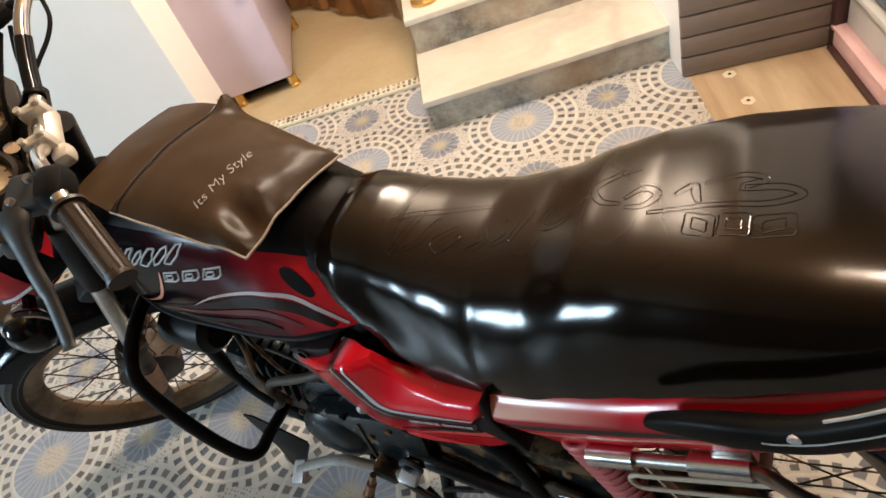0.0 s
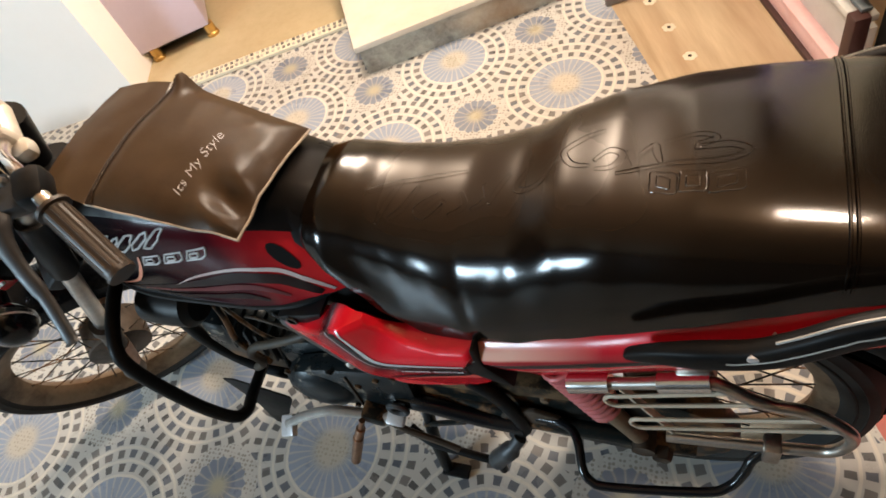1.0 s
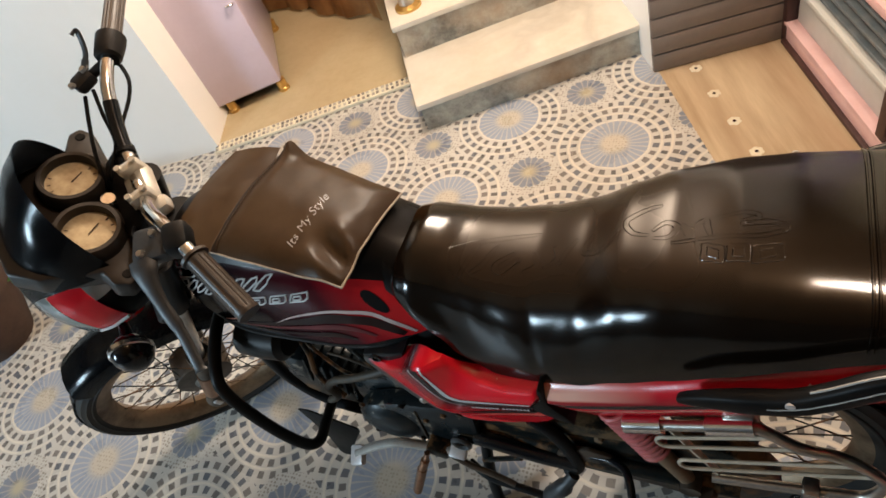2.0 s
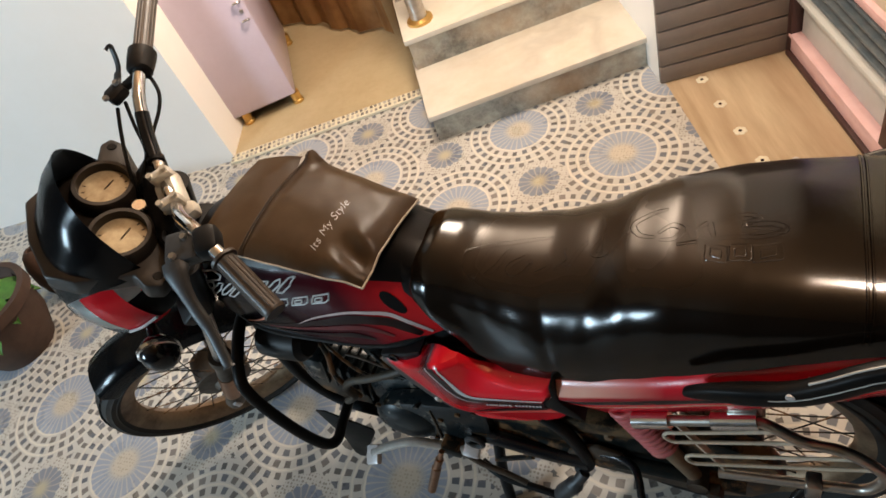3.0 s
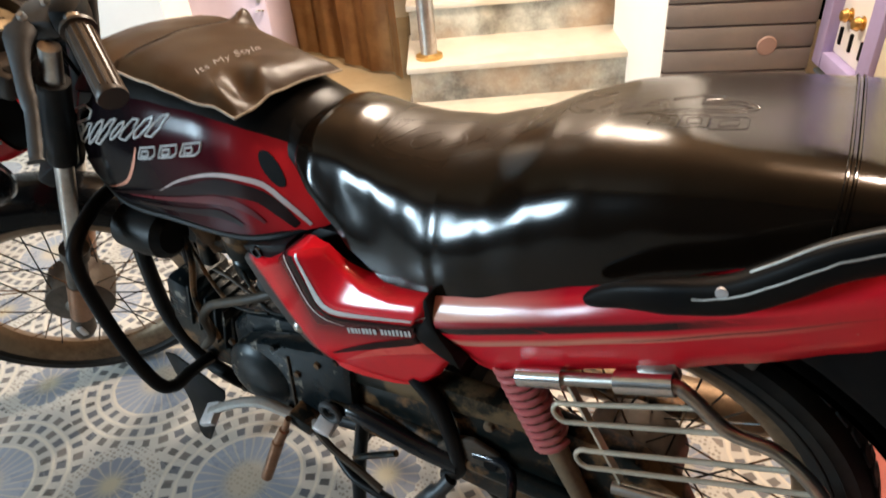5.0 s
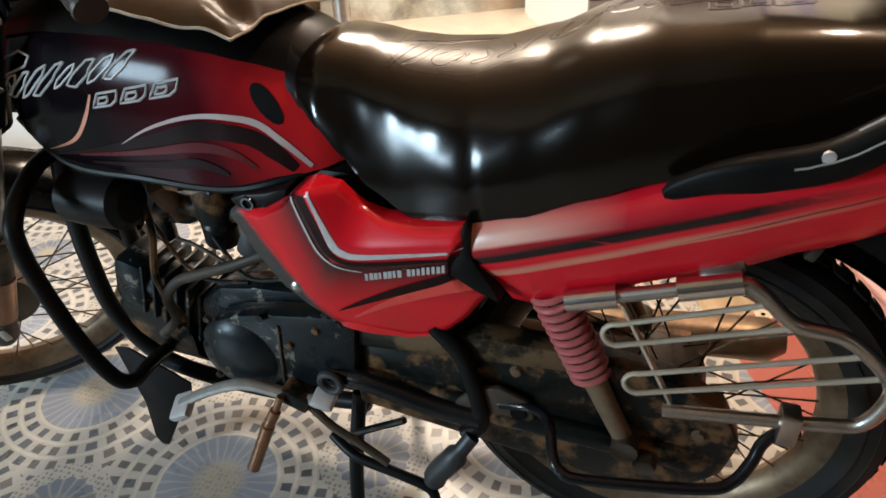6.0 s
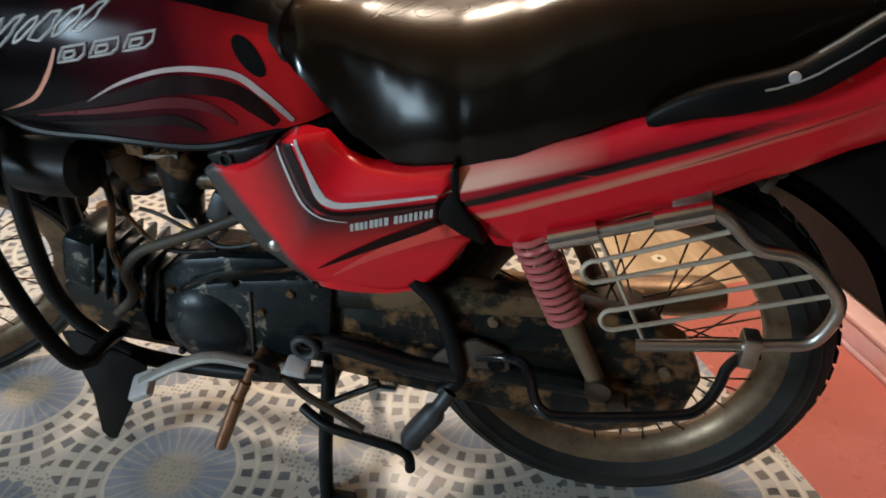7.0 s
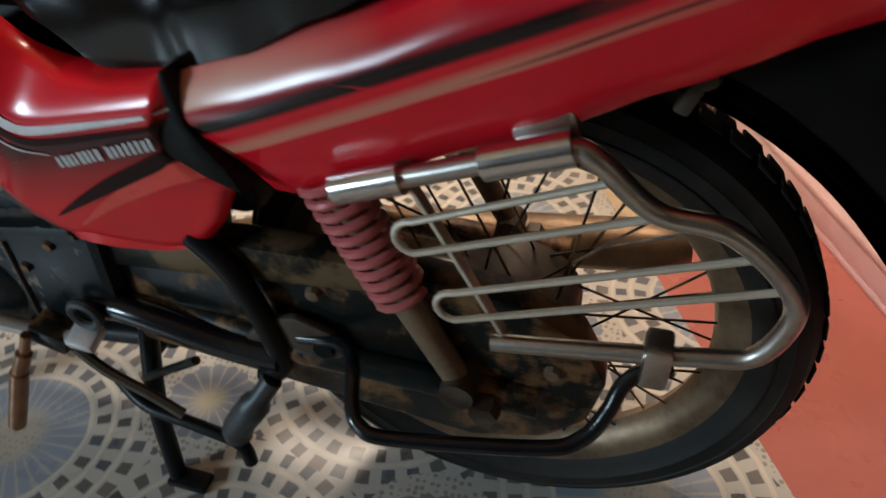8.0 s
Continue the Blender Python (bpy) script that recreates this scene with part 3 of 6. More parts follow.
for k in range(46):
    for row in range(2):
        at = P0 + U * (k + 0.5) * L / 46 + V * (0.012 + 0.026 * row)
        if tile_data is None:
            first = part("mosaic_tile", box((0.012, 0.015, 0.004), pose(0, 0, 0), 0.001), BORDER, platform)
            tile_data = first.data
            ob = first
        else:
            ob = new("mosaic_tile", tile_data)
            ob.parent = platform
        ob.location = (at.x + rng.uniform(-0.003, 0.003), at.y + rng.uniform(-0.003, 0.003), 0.0155)
        ob.rotation_euler = (0, 0, ROOM + rng.uniform(-0.15, 0.15))

# ---- lilac cabinet ----


def cabinet():
    base = Vector((-2.224, 1.244))
    d = (Vector((-1.937, 1.441)) - base)
    ang, w = math.atan2(d.y, d.x), d.length
    top = empty("cabinet", "pale lilac steel cabinet on short brass legs", "cabinet", (base.x, base.y, 0.012))
    top.rotation_euler = (0, 0, ang)
    part("body", box((w, 0.68, 0.72), pose(w / 2, 0.34, 0.058 + 0.36), 0.006), LILAC_METAL, top)
    part("door", box((w - 0.004, 0.014, 0.71), pose(w / 2, -0.007, 0.058 + 0.36), 0.004), LILAC_METAL, top)
    part("base_plate", box((w - 0.01, 0.67, 0.008), pose(w / 2, 0.34, 0.056), 0.002), BLACK_PLASTIC, top)
    part("top_board", box((w + 0.02, 0.72, 0.02), pose(w / 2, 0.34, 0.79), 0.005), CREAM_PAINT, top)
    part("plinth", box((w - 0.1, 0.55, 0.05), pose(w / 2, 0.37, 0.027), 0.004), BLACK_PLASTIC, top, "dark plinth set back under the cabinet")
    for x in (0.085, w - 0.012):
        for y in (0.022, 0.63):
            leg = lathe([(0, 0), (0.026, 0), (0.028, 0.004), (0.028, 0.014), (0.023, 0.018), (0.024, 0.056), (0, 0.056)], pose(x, y, 0.0), 18)
            part("leg", leg, GOLD, top, "short brass leg")
    keyhole = lathe([(0, 0.006), (0.008, 0.006), (0.009, 0)], pose(w - 0.03, -0.014, 0.5, 90), 12)
    part("lock", keyhole, STEEL, top)
    for z in (0.46, 0.54):
        part("handle", tube(spline([(w - 0.045, -0.014, z), (w - 0.045, -0.032, z + 0.004), (w - 0.03, -0.036, z + 0.006), (w - 0.018, -0.032, z + 0.004), (w - 0.018, -0.014, z)], 4), 0.005, 8), CHROME, top, "small chrome handle")
    pack = empty("black_bag", "black soft bag lying on the cabinet", "bag", (base.x + 0.02, base.y + 0.1, 0.815))
    rings = []
    for k in range(7):
        a = k / 6 * math.pi
        s = math.sin(a) ** 0.6 * 0.16 + 0.012
        rings.append([(-0.14 + k * 0.05 + 0.01 * math.sin(q * 2.1), s * math.cos(t), 0.045 + 0.4 * s * math.sin(t)) for q, t in ((q, 2 * math.pi * q / 14) for q in range(14))])
    part("pouch", loft(rings), BLACK_PLASTIC, pack)


cabinet()

# ---- curtain behind the cabinet ----


def curtain():
    a, b = Vector((-2.75, 2.25)), Vector((-1.62, 1.93))
    bm = bmesh.new()
    n, rows = 90, []
    for z in (0.03, 0.3, 0.9, 1.6, 2.2):
        row = []
        for k in range(n + 1):
            p = a.lerp(b, k / n)
            off = 0.014 * math.sin(k * 0.41 + 0.3 * z) + 0.016 * math.sin(k * 0.17 + z) + 0.005 * math.sin(k * 1.1)
            row.append(bm.verts.new((p.x + off * 0.27, p.y + off * 0.96, z)))
        rows.append(row)
    for r, s in zip(rows, rows[1:]):
        for k in range(n):
            bm.faces.new((r[k], r[k + 1], s[k + 1], s[k]))
    bmesh.ops.solidify(bm, geom=bm.faces[:], thickness=0.004)
    ob = part("curtain", bm, CURTAIN)
    return tagged(ob, label="gold-brown curtain hanging in folds to the floor", category="curtain")


curtain()

# ---- gate with pink sill ----


def gate():
    top = empty("gate", "painted gate with a pink sill, grey panel and blue-grey rails", "gate", (GATE_A.x, GATE_A.y, 0))
    top.rotation_euler = (0, 0, math.atan2(GATE_D.y, GATE_D.x))
    back = 1  # thickness runs away from the room, to local +y
    long = 2.6

    def bar(name, s0, s1, z0, z1, y0, y1, material, bevel=0.004, label=""):
        m = pose((s0 + s1) / 2, back * (y0 + y1) / 2, (z0 + z1) / 2)
        return part(name, box((s1 - s0, abs(y1 - y0), z1 - z0), m, bevel), material, top, label)

    bar("kerb", 0, 0.72, 0.0, 0.016, -0.012, 0.1, DARK_TRIM)
    bar("kerb", 0.72, long, 0.0, 0.016, 0.0, 0.1, PEACH)
    bar("sill", 0, long, 0.016, 0.07, 0.0, 0.09, PEACH, 0.006, "pink painted sill")
    bar("sill_lip", 0, long, 0.07, 0.084, -0.006, 0.05, PEACH, 0.004)
    # black colour on this panel stands in for the shade there
    bar("panel", 0.66, long, 0.084, 2.1, 0.052, 0.07, BLACK_PLASTIC, 0.003, "lower panel coloured black to look unlit")
    bar("panel", 0.02, 0.66, 0.084, 0.215, 0.03, 0.05, GREY_PANEL, 0.003, "pale grey panel")
    bar("rail", 0, 0.64, 0.215, 0.235, 0.0, 0.06, GREY_PANEL, 0.004)
    for k in range(4):
        bar("rail", 0, 0.64, 0.25 + 0.036 * k, 0.262 + 0.036 * k, 0.012, 0.04, BLUE_RAIL, 0.004, "blue-grey rail")
    bar("rail", 0.36, 0.64, 0.392, 0.42, 0.0, 0.06, PEACH, 0.005)
    bar("corner_post", -0.02, 0.014, 0.0, 0.26, -0.004, 0.07, DARK_TRIM, 0.004)
    bar("stile", 0.0, 0.06, 0.39, 2.1, 0.0, 0.05, LILAC, 0.006, "lilac stile")
    bar("stile", 0.29, 0.36, 0.39, 2.1, 0.0, 0.05, LILAC, 0.006, "lilac stile")
    bar("rail", 0.06, 0.29, 0.39, 0.44, 0.002, 0.045, LILAC, 0.005)
    bar("upper_panel", 0.36, 0.64, 0.42, 2.1, 0.015, 0.05, CREAM_PAINT, 0.004, "cream upper panel")
    bar("fretwork", 0.06, 0.29, 0.44, 2.1, 0.03, 0.045, WHITE_PAINT, 0.003, "white fretwork board")
    for row in range(8):
        for col in range(3):
            bar("slot", 0.085 + col * 0.07, 0.1 + col * 0.07, 0.47 + row * 0.2, 0.52 + row * 0.2, 0.024, 0.04, BLACK_PLASTIC, 0.003, "dark slot in the fretwork")
        for col in range(2):
            knob = lathe([(0, 0.03), (0.014, 0.026), (0.02, 0.014), (0.012, 0.004), (0.02, 0), (0, 0)], pose(0.12 + col * 0.08, 0.03, 0.56 + row * 0.2, 90), 14)
            part("knob", knob, GOLD, top, "gold knob")
    bar("post", 0.62, 0.66, 0.09, 0.25, -0.01, 0.03, DARK_TRIM, 0.004, "dark red post")


gate()

# ---- pot plant by the front wheel ----


def pot_plant():
    top = empty("pot_plant", "broad-leaved green plant in a dark brown clay pot", "plant", (-2.5, 0.02, 0))
    part("pot", lathe([(0, 0.0), (0.12, 0.0), (0.165, 0.1), (0.185, 0.22), (0.2, 0.225), (0.2, 0.265), (0.175, 0.265), (0.165, 0.22), (0, 0.22)], pose(0, 0, 0), 28), CLAY, top, "brown clay pot")
    r = random.Random(8)
    for k in range(22):
        a, tilt, length = r.uniform(-2.4, 1.2), r.uniform(0.8, 1.35), r.uniform(0.14, 0.22)
        rings = []
        for s in range(9):
            t = s / 8
            w = 0.045 * math.sin(math.pi * min(t * 0.9 + 0.08, 1)) ** 0.8
            out, up = length * t * math.sin(tilt + t * 0.7), length * t * math.cos(tilt + t * 0.7)
            c = Vector((out * math.cos(a), out * math.sin(a), 0.21 + up))
            side = Vector((-math.sin(a), math.cos(a), 0.25 * math.sin(k))) * w
            rings.append([c - side + Vector((0, 0, 0.008)), c + Vector((0, 0, -0.003)), c + side + Vector((0, 0, 0.008)), c + Vector((0, 0, 0.0015))])
        part("leaf", loft(rings), LEAF, top)
    jar = lathe([(0, 0), (0.09, 0), (0.125, 0.1), (0.135, 0.2), (0.12, 0.32), (0.085, 0.4), (0.05, 0.432), (0.036, 0.436), (0.028, 0.43), (0.026, 0.38), (0, 0.37)], Matrix.Translation((-2.5, 0.3, 0)) @ Matrix.Scale(0.55, 4), 28)
    tagged(part("clay_jar", jar, CLAY), label="round clay jar with a small dark mouth", category="jar")


pot_plant()

# ---- motorcycle ----
from mathutils.bvhtree import BVHTree

bike = empty("motorcycle", "red and black commuter motorcycle, worn and dusty, on its centre stand", "motorcycle")
LEFT, RIGHT = -1, 1


def tree_of(ob):
    bm = bmesh.new()
    bm.from_mesh(ob.data)
    made = BVHTree.FromBMesh(bm)
    bm.free()
    return made


def onto(tree, x, z, side=-1, lift=0.0012):
    """The place on a surface met from the bike's side at (x, z)."""
    hit, normal, _, _ = tree.ray_cast(Vector((x, side * 0.6, z)), Vector((0, -side, 0)))
    if hit is None:
        hit, normal, _, _ = tree.find_nearest(Vector((x, side * 0.13, z)))
    if normal.y * side < 0:
        normal = -normal
    return hit + normal * lift, normal


def decal(name, tree, line, widths, material, parent, side=-1, steps=8, lift=0.0012):
    """A printed stripe laid on a surface along (x, z) points."""
    pts = spline([(x, 0, z) for x, z in line], steps)
    n = len(pts)
    rings = []
    for k, p in enumerate(pts):
        t = (pts[min(k + 1, n - 1)] - pts[max(k - 1, 0)]).normalized()
        across = Vector((-t.z, 0, t.x))
        f = k / (n - 1) * (len(widths) - 1)
        i = min(int(f), len(widths) - 2)
        w = widths[i] + (widths[i + 1] - widths[i]) * (f - i)
        ring = []
        for s in (-0.5, -0.25, 0, 0.25, 0.5):
            q = p + across * w * s
            ring.append(onto(tree, q.x, q.z, side, lift)[0])
        rings.append(ring)
    bm = loft(rings, closed=False)
    return part(name, bm, material, parent)


def angular(line, each=5):
    """Points along straight strokes, for outlines with sharp corners."""
    out = []
    for (x0, z0), (x1, z1) in zip(line, line[1:] + line[:1]):
        out += [(x0 + (x1 - x0) * k / each, z0 + (z1 - z0) * k / each) for k in range(each)]
    return out


def section(x, zl, zt, w, n=2.6, count=25, side_square=0.0):
    """A domed cross-section, flat below."""
    ring = []
    for k in range(count):
        a = math.pi * k / (count - 1)
        c, s = math.cos(a), math.sin(a)
        y = -w * math.copysign(abs(c) ** (2 / (n + side_square)), c)
        ring.append(Vector((x, y, zl + (zt - zl) * s ** (2 / n))))
    return ring


def along(table, x):
    """Values of a table of rows (x, ...) at x."""
    for a, b in zip(table, table[1:]):
        if x <= b[0]:
            t = max(0.0, (x - a[0]) / (b[0] - a[0]))
            t = t * t * (3 - 2 * t) * 0.35 + t * 0.65
            return [p + (q - p) * t for p, q in zip(a[1:], b[1:])]
    return list(table[-1][1:])


# seat: x, lower edge, crest, half width, squareness
SEAT = [(-0.483, 0.772, 0.78, 0.035, 2.0), (-0.476, 0.77, 0.804, 0.068, 2.1), (-0.458, 0.762, 0.82, 0.094, 2.2), (-0.428, 0.74, 0.826, 0.11, 2.25), (-0.395, 0.71, 0.823, 0.12, 2.3),
        (-0.36, 0.678, 0.816, 0.129, 2.4), (-0.306, 0.648, 0.812, 0.137, 2.5), (-0.24, 0.653, 0.815, 0.143, 2.45), (-0.17, 0.675, 0.833, 0.148, 2.35),
        (-0.11, 0.705, 0.857, 0.15, 2.3), (-0.05, 0.732, 0.873, 0.151, 2.5), (0.03, 0.765, 0.884, 0.152, 2.9), (0.1, 0.795, 0.887, 0.149, 3.2),
        (0.18, 0.825, 0.889, 0.144, 3.2), (0.26, 0.85, 0.891, 0.134, 2.9), (0.33, 0.866, 0.891, 0.116, 2.5), (0.375, 0.876, 0.892, 0.088, 2.1), (0.39, 0.88, 0.885, 0.04, 2.1)]
rings = []
for k in range(151):
    x = SEAT[0][0] + (SEAT[-1][0] - SEAT[0][0]) * k / 150
    zl, zt, w, n = along(SEAT, x)
    square = 1.5 / (1 + math.exp(-(x + 0.12) / 0.025))
    ring = section(x, zl, zt, w, n, 41, square)
    for p in ring:  # knee hollows and soft dents of the foam
        up = (p.z - zl) / max(zt - zl, 0.01)
        hollow = math.exp(-((x + 0.36) / 0.07) ** 2) * 0.012 * math.exp(-((up - 0.45) / 0.3) ** 2)
        ripple = 0.0035 * noise.noise((p.x * 9, p.y * 9, p.z * 9)) + 0.005 * math.exp(-((x + 0.22) / 0.05) ** 2) * math.sin(up * 5)
        ripple += 0.0018 * math.exp(-((x + 0.3) / 0.09) ** 2) * math.sin(x * 105 + 2.2 * up) * math.exp(-((up - 0.7) / 0.16) ** 2)
        hollow += 0.0015 * math.exp(-((x + 0.222 + 0.02 * up) / 0.007) ** 2) * max(0.0, 1 - up) ** 0.5
        p.y -= math.copysign(hollow, p.y)
        p.y += math.copysign(ripple, p.y) * (1 - up)
        p.z += 0.0012 * noise.noise((p.x * 7, p.y * 7, 3.1)) * up
    rings.append(ring)
seat = part("seat", loft(rings), SEAT_VINYL, bike, "long black glossy vinyl seat with embossed strokes")
SEAT_TREE = tree_of(seat)


def down(tree, x, y, lift=0.0):
    hit, normal, _, _ = tree.ray_cast(Vector((x, y, 1.4)), Vector((0, 0, -1)))
    return hit + normal * lift if hit else Vector((x, y, 0.85))


for xs in (0.157, 0.163):
    zl, zt, w, n = along(SEAT, xs)
    line = [p + Vector((0, math.copysign(0.0005, p.y), 0.0008)) for p in section(xs, zl, zt, w, n, 41, 1.5)[2:-2]]
    part("seam", tube(line, 0.0016, 6), SEAT_VINYL, seat)


def embossed():
    """Raised swashes and three raised frames on the seat's top."""
    swashes = [
        [(-0.372, -0.028), (-0.33, -0.008), (-0.28, 0.004), (-0.237, 0.012)], [(-0.325, -0.004), (-0.338, -0.04), (-0.349, -0.067)], [(-0.30, -0.012), (-0.315, -0.045), (-0.332, -0.06)],
        [(-0.27, -0.024), (-0.296, -0.045), (-0.285, -0.055), (-0.262, -0.035), (-0.268, -0.052)], [(-0.24, -0.022), (-0.232, -0.042), (-0.252, -0.054)], [(-0.21, -0.015), (-0.202, -0.036), (-0.222, -0.048)],
        [(-0.178, -0.006), (-0.19, -0.026), (-0.198, -0.045)], [(-0.15, 0.006), (-0.166, -0.028), (-0.14, -0.032), (-0.118, -0.004)], [(-0.068, 0.028), (-0.09, 0.024), (-0.112, 0.008), (-0.102, -0.012), (-0.08, -0.02)],
        [(-0.076, -0.014), (-0.06, -0.003), (-0.045, -0.012), (-0.055, -0.027), (-0.074, -0.026)], [(-0.04, -0.006), (-0.034, -0.018), (-0.03, -0.03)], [(-0.028, -0.014), (-0.014, -0.003), (-0.01, -0.014), (-0.006, -0.026)],
        [(-0.004, 0.0), (0.03, 0.008), (0.046, 0.002), (0.028, -0.009), (0.06, -0.007), (0.075, -0.016), (0.05, -0.028), (0.0, -0.03), (-0.05, -0.037)]]
    for line in swashes:
        pts = spline([(x, y, 0) for x, y in line], 6)
        n = len(pts)
        sides = [[], []]
        for k, p in enumerate(pts):
            t = (pts[min(k + 1, n - 1)] - pts[max(k - 1, 0)]).normalized()
            half = 0.0006 + 0.0034 * math.sin(math.pi * min(1.0, 0.12 + k / (n - 1) * 0.8)) ** 0.7
            for sign, row in zip((1, -1), sides):
                row.append(p + Vector((-t.y, t.x, 0)) * half * sign)
        loop = sides[0] + sides[1][::-1]
        part("embossed_stroke", tube([down(SEAT_TREE, p.x, p.y, -0.0005) for p in loop], 0.0009, 6, True), SEAT_VINYL, seat)
    for x0, wide in ((-0.014, 0.025), (0.0145, 0.024), (0.042, 0.031)):
        for grow in (1.0, 0.5):
            loop = [(-0.5, -0.5), (0.0, -0.52), (0.5, -0.5), (0.52, 0.0), (0.46, 0.5), (0.0, 0.52), (-0.5, 0.5), (-0.52, 0.0)]
            pts = spline([(x0 + wide * (0.5 + a * grow), -0.0535 + 0.2 * (x0 - 0.015) * a + 0.024 * b * grow, 0) for a, b in loop], 5, True)
            part("embossed_frame", tube([down(SEAT_TREE, p.x, p.y, -0.0005) for p in pts], 0.001, 6, True), SEAT_VINYL, seat)


embossed()

# ---- tank ----


def tank_paint():
    g = Graph("tank_paint_fade")
    sep = g.node("ShaderNodeSeparateXYZ")
    g.put(sep.inputs[0], g.node("ShaderNodeTexCoord").outputs["Object"])
    x = g.m("ADD", sep.outputs[0], g.m("MULTIPLY", sep.outputs[2], 0.25))
    x = g.m("ADD", x, g.m("MULTIPLY", g.m("SUBTRACT", g.noise(14.0), 0.5), 0.02))
    base = g.mix(g.ramp(x, -0.57, -0.31), (0.005, 0.003, 0.004), (0.085, 0.005, 0.01))
    base = g.mix(g.ramp(x, -0.4, -0.25), base, (0.66, 0.02, 0.022))
    dust = g.ramp(g.noise(11.0, 6.0, 0.7), 0.5, 0.8)
    base = g.mix(g.m("MULTIPLY", dust, 0.015), base, (0.15, 0.1, 0.08))
    g.shader.inputs["Specular IOR Level"].default_value = 0.08
    return g.done(base, 0.16, 0.0, 0.0)


TANK = [(-0.955, 0.745, 0.79, 0.045, 2.2), (-0.94, 0.712, 0.825, 0.085, 2.3), (-0.90, 0.682, 0.85, 0.108, 2.5), (-0.83, 0.65, 0.866, 0.12, 3.1),
        (-0.72, 0.645, 0.87, 0.126, 3.1), (-0.62, 0.642, 0.862, 0.125, 3.1), (-0.55, 0.641, 0.848, 0.119, 3.1), (-0.49, 0.66, 0.832, 0.108, 2.5),
        (-0.44, 0.673, 0.812, 0.093, 2.4), (-0.41, 0.683, 0.785, 0.076, 2.2), (-0.395, 0.69, 0.74, 0.05, 2.2)]
rings = []
for k in range(45):
    x = TANK[0][0] + (TANK[-1][0] - TANK[0][0]) * k / 44
    zl, zt, w, n = along(TANK, x)
    rings.append(section(x, zl, zt, w, n, 33))
tank = part("fuel_tank", loft(rings), tank_paint(), bike, "fuel tank fading from black to bright red with silver swooshes")
TANK_TREE = tree_of(tank)
rim_line = []
for x, z in ((-0.93, 0.70), (-0.83, 0.653), (-0.7, 0.649), (-0.575, 0.645), (-0.49, 0.663), (-0.4, 0.69)):
    rim_line.append((x, -along(TANK, x)[2] * 0.985, z - 0.004))
for side in (1, -1):
    part("tank_seam", tube([(p.x, p.y * side, p.z) for p in spline(rim_line, 8)], 0.006, 8), BLACK_METAL, tank)
for side in (LEFT, RIGHT):
    decal("silver_swoosh", TANK_TREE, [(-0.715, 0.694), (-0.66, 0.722), (-0.592, 0.741), (-0.522, 0.738), (-0.482, 0.712), (-0.45, 0.678)], (0.0004, 0.004, 0.006, 0.0085, 0.009, 0.006), SWOOSH, tank, side)
    decal("dark_swoosh", TANK_TREE, [(-0.85, 0.662), (-0.76, 0.68), (-0.66, 0.705), (-0.592, 0.722), (-0.53, 0.719), (-0.495, 0.70), (-0.47, 0.675)], (0.001, 0.008, 0.016, 0.024, 0.022, 0.024, 0.012), BROWN_STRIPE, tank, side, lift=0.0008)
    decal("red_swoosh", TANK_TREE, [(-0.8, 0.668), (-0.68, 0.686), (-0.6, 0.7), (-0.55, 0.695), (-0.52, 0.675)], (0.002, 0.008, 0.014, 0.012, 0.006), DARK_RED, tank, side, lift=0.0014)
    decal("dark_swoosh", TANK_TREE, [(-0.78, 0.66), (-0.66, 0.67), (-0.6, 0.677), (-0.56, 0.665)], (0.002, 0.01, 0.015, 0.006), BROWN_STRIPE, tank, side, lift=0.0016)
    decal("silver_slash", TANK_TREE, [(-0.86, 0.667), (-0.80, 0.69), (-0.765, 0.725), (-0.745, 0.758)], (0.0005, 0.005, 0.006, 0.003), PINK_DECAL, tank, side)
    # white outline marks in place of the maker's script
    script = [[(-0.962, 0.752), (-0.93, 0.778), (-0.87, 0.8), (-0.845, 0.797), (-0.858, 0.783), (-0.9, 0.768), (-0.925, 0.757)]]
    for k, (tall, wide) in enumerate(((0.026, 0.008), (0.03, 0.0065), (0.036, 0.006), (0.036, 0.006), (0.024, 0.0045), (0.027, 0.0085), (0.026, 0.006), (0.026, 0.0065))):
        x0, z0 = -0.91 + 0.0315 * k, 0.75 + 0.0068 * k
        ring = [(-1.0, -0.6), (-0.3, -1.0), (0.7, -0.9), (1.0, 0.2), (0.4, 0.5), (0.1, 1.0), (-0.8, 0.9)] if k % 2 else [(-1.0, 0.1), (-0.4, -1.0), (0.6, -0.9), (1.0, 0.0), (0.5, 1.0), (-0.6, 0.9)]
        script.append([(x0 + e * tall * 0.95 + f * wide * 0.9, z0 + e * tall * 0.72 - f * wide * 0.35) for e, f in ring])
    blocks = []
    for k in range(3):
        x0, z0 = -0.745 + 0.047 * k, 0.741 + 0.0095 * k
        for grow, inset in ((1.0, 0.0), (0.45, 0.009)):
            blocks.append([(x0 + inset + a * grow, z0 + inset * 0.6 + b * grow) for a, b in ((0.0, 0.0), (0.031, 0.006), (0.041, 0.013), (0.046, 0.026), (0.012, 0.019))])
    for line in script + blocks:
        pts = [onto(TANK_TREE, x, zz, side, 0.0006)[0] for x, zz in angular(line)]
        part("outline_mark", tube(pts, 0.0017, 5, True), WHITE_DECAL, tank, "white outline of the maker's mark")
    spot = [onto(TANK_TREE, -0.497 + 0.0125 * math.cos(a) * 0.74 - 0.029 * math.sin(a) * 0.6, 0.757 + 0.0125 * math.cos(a) * 0.6 + 0.029 * math.sin(a) * 0.8, side, 0.001)[0] for a in (2 * math.pi * q / 16 for q in range(16))]
    bm = bmesh.new()
    bm.faces.new([bm.verts.new(p) for p in spot])
    part("black_patch", bm, BLACK_PLASTIC, tank, "black oval patch")

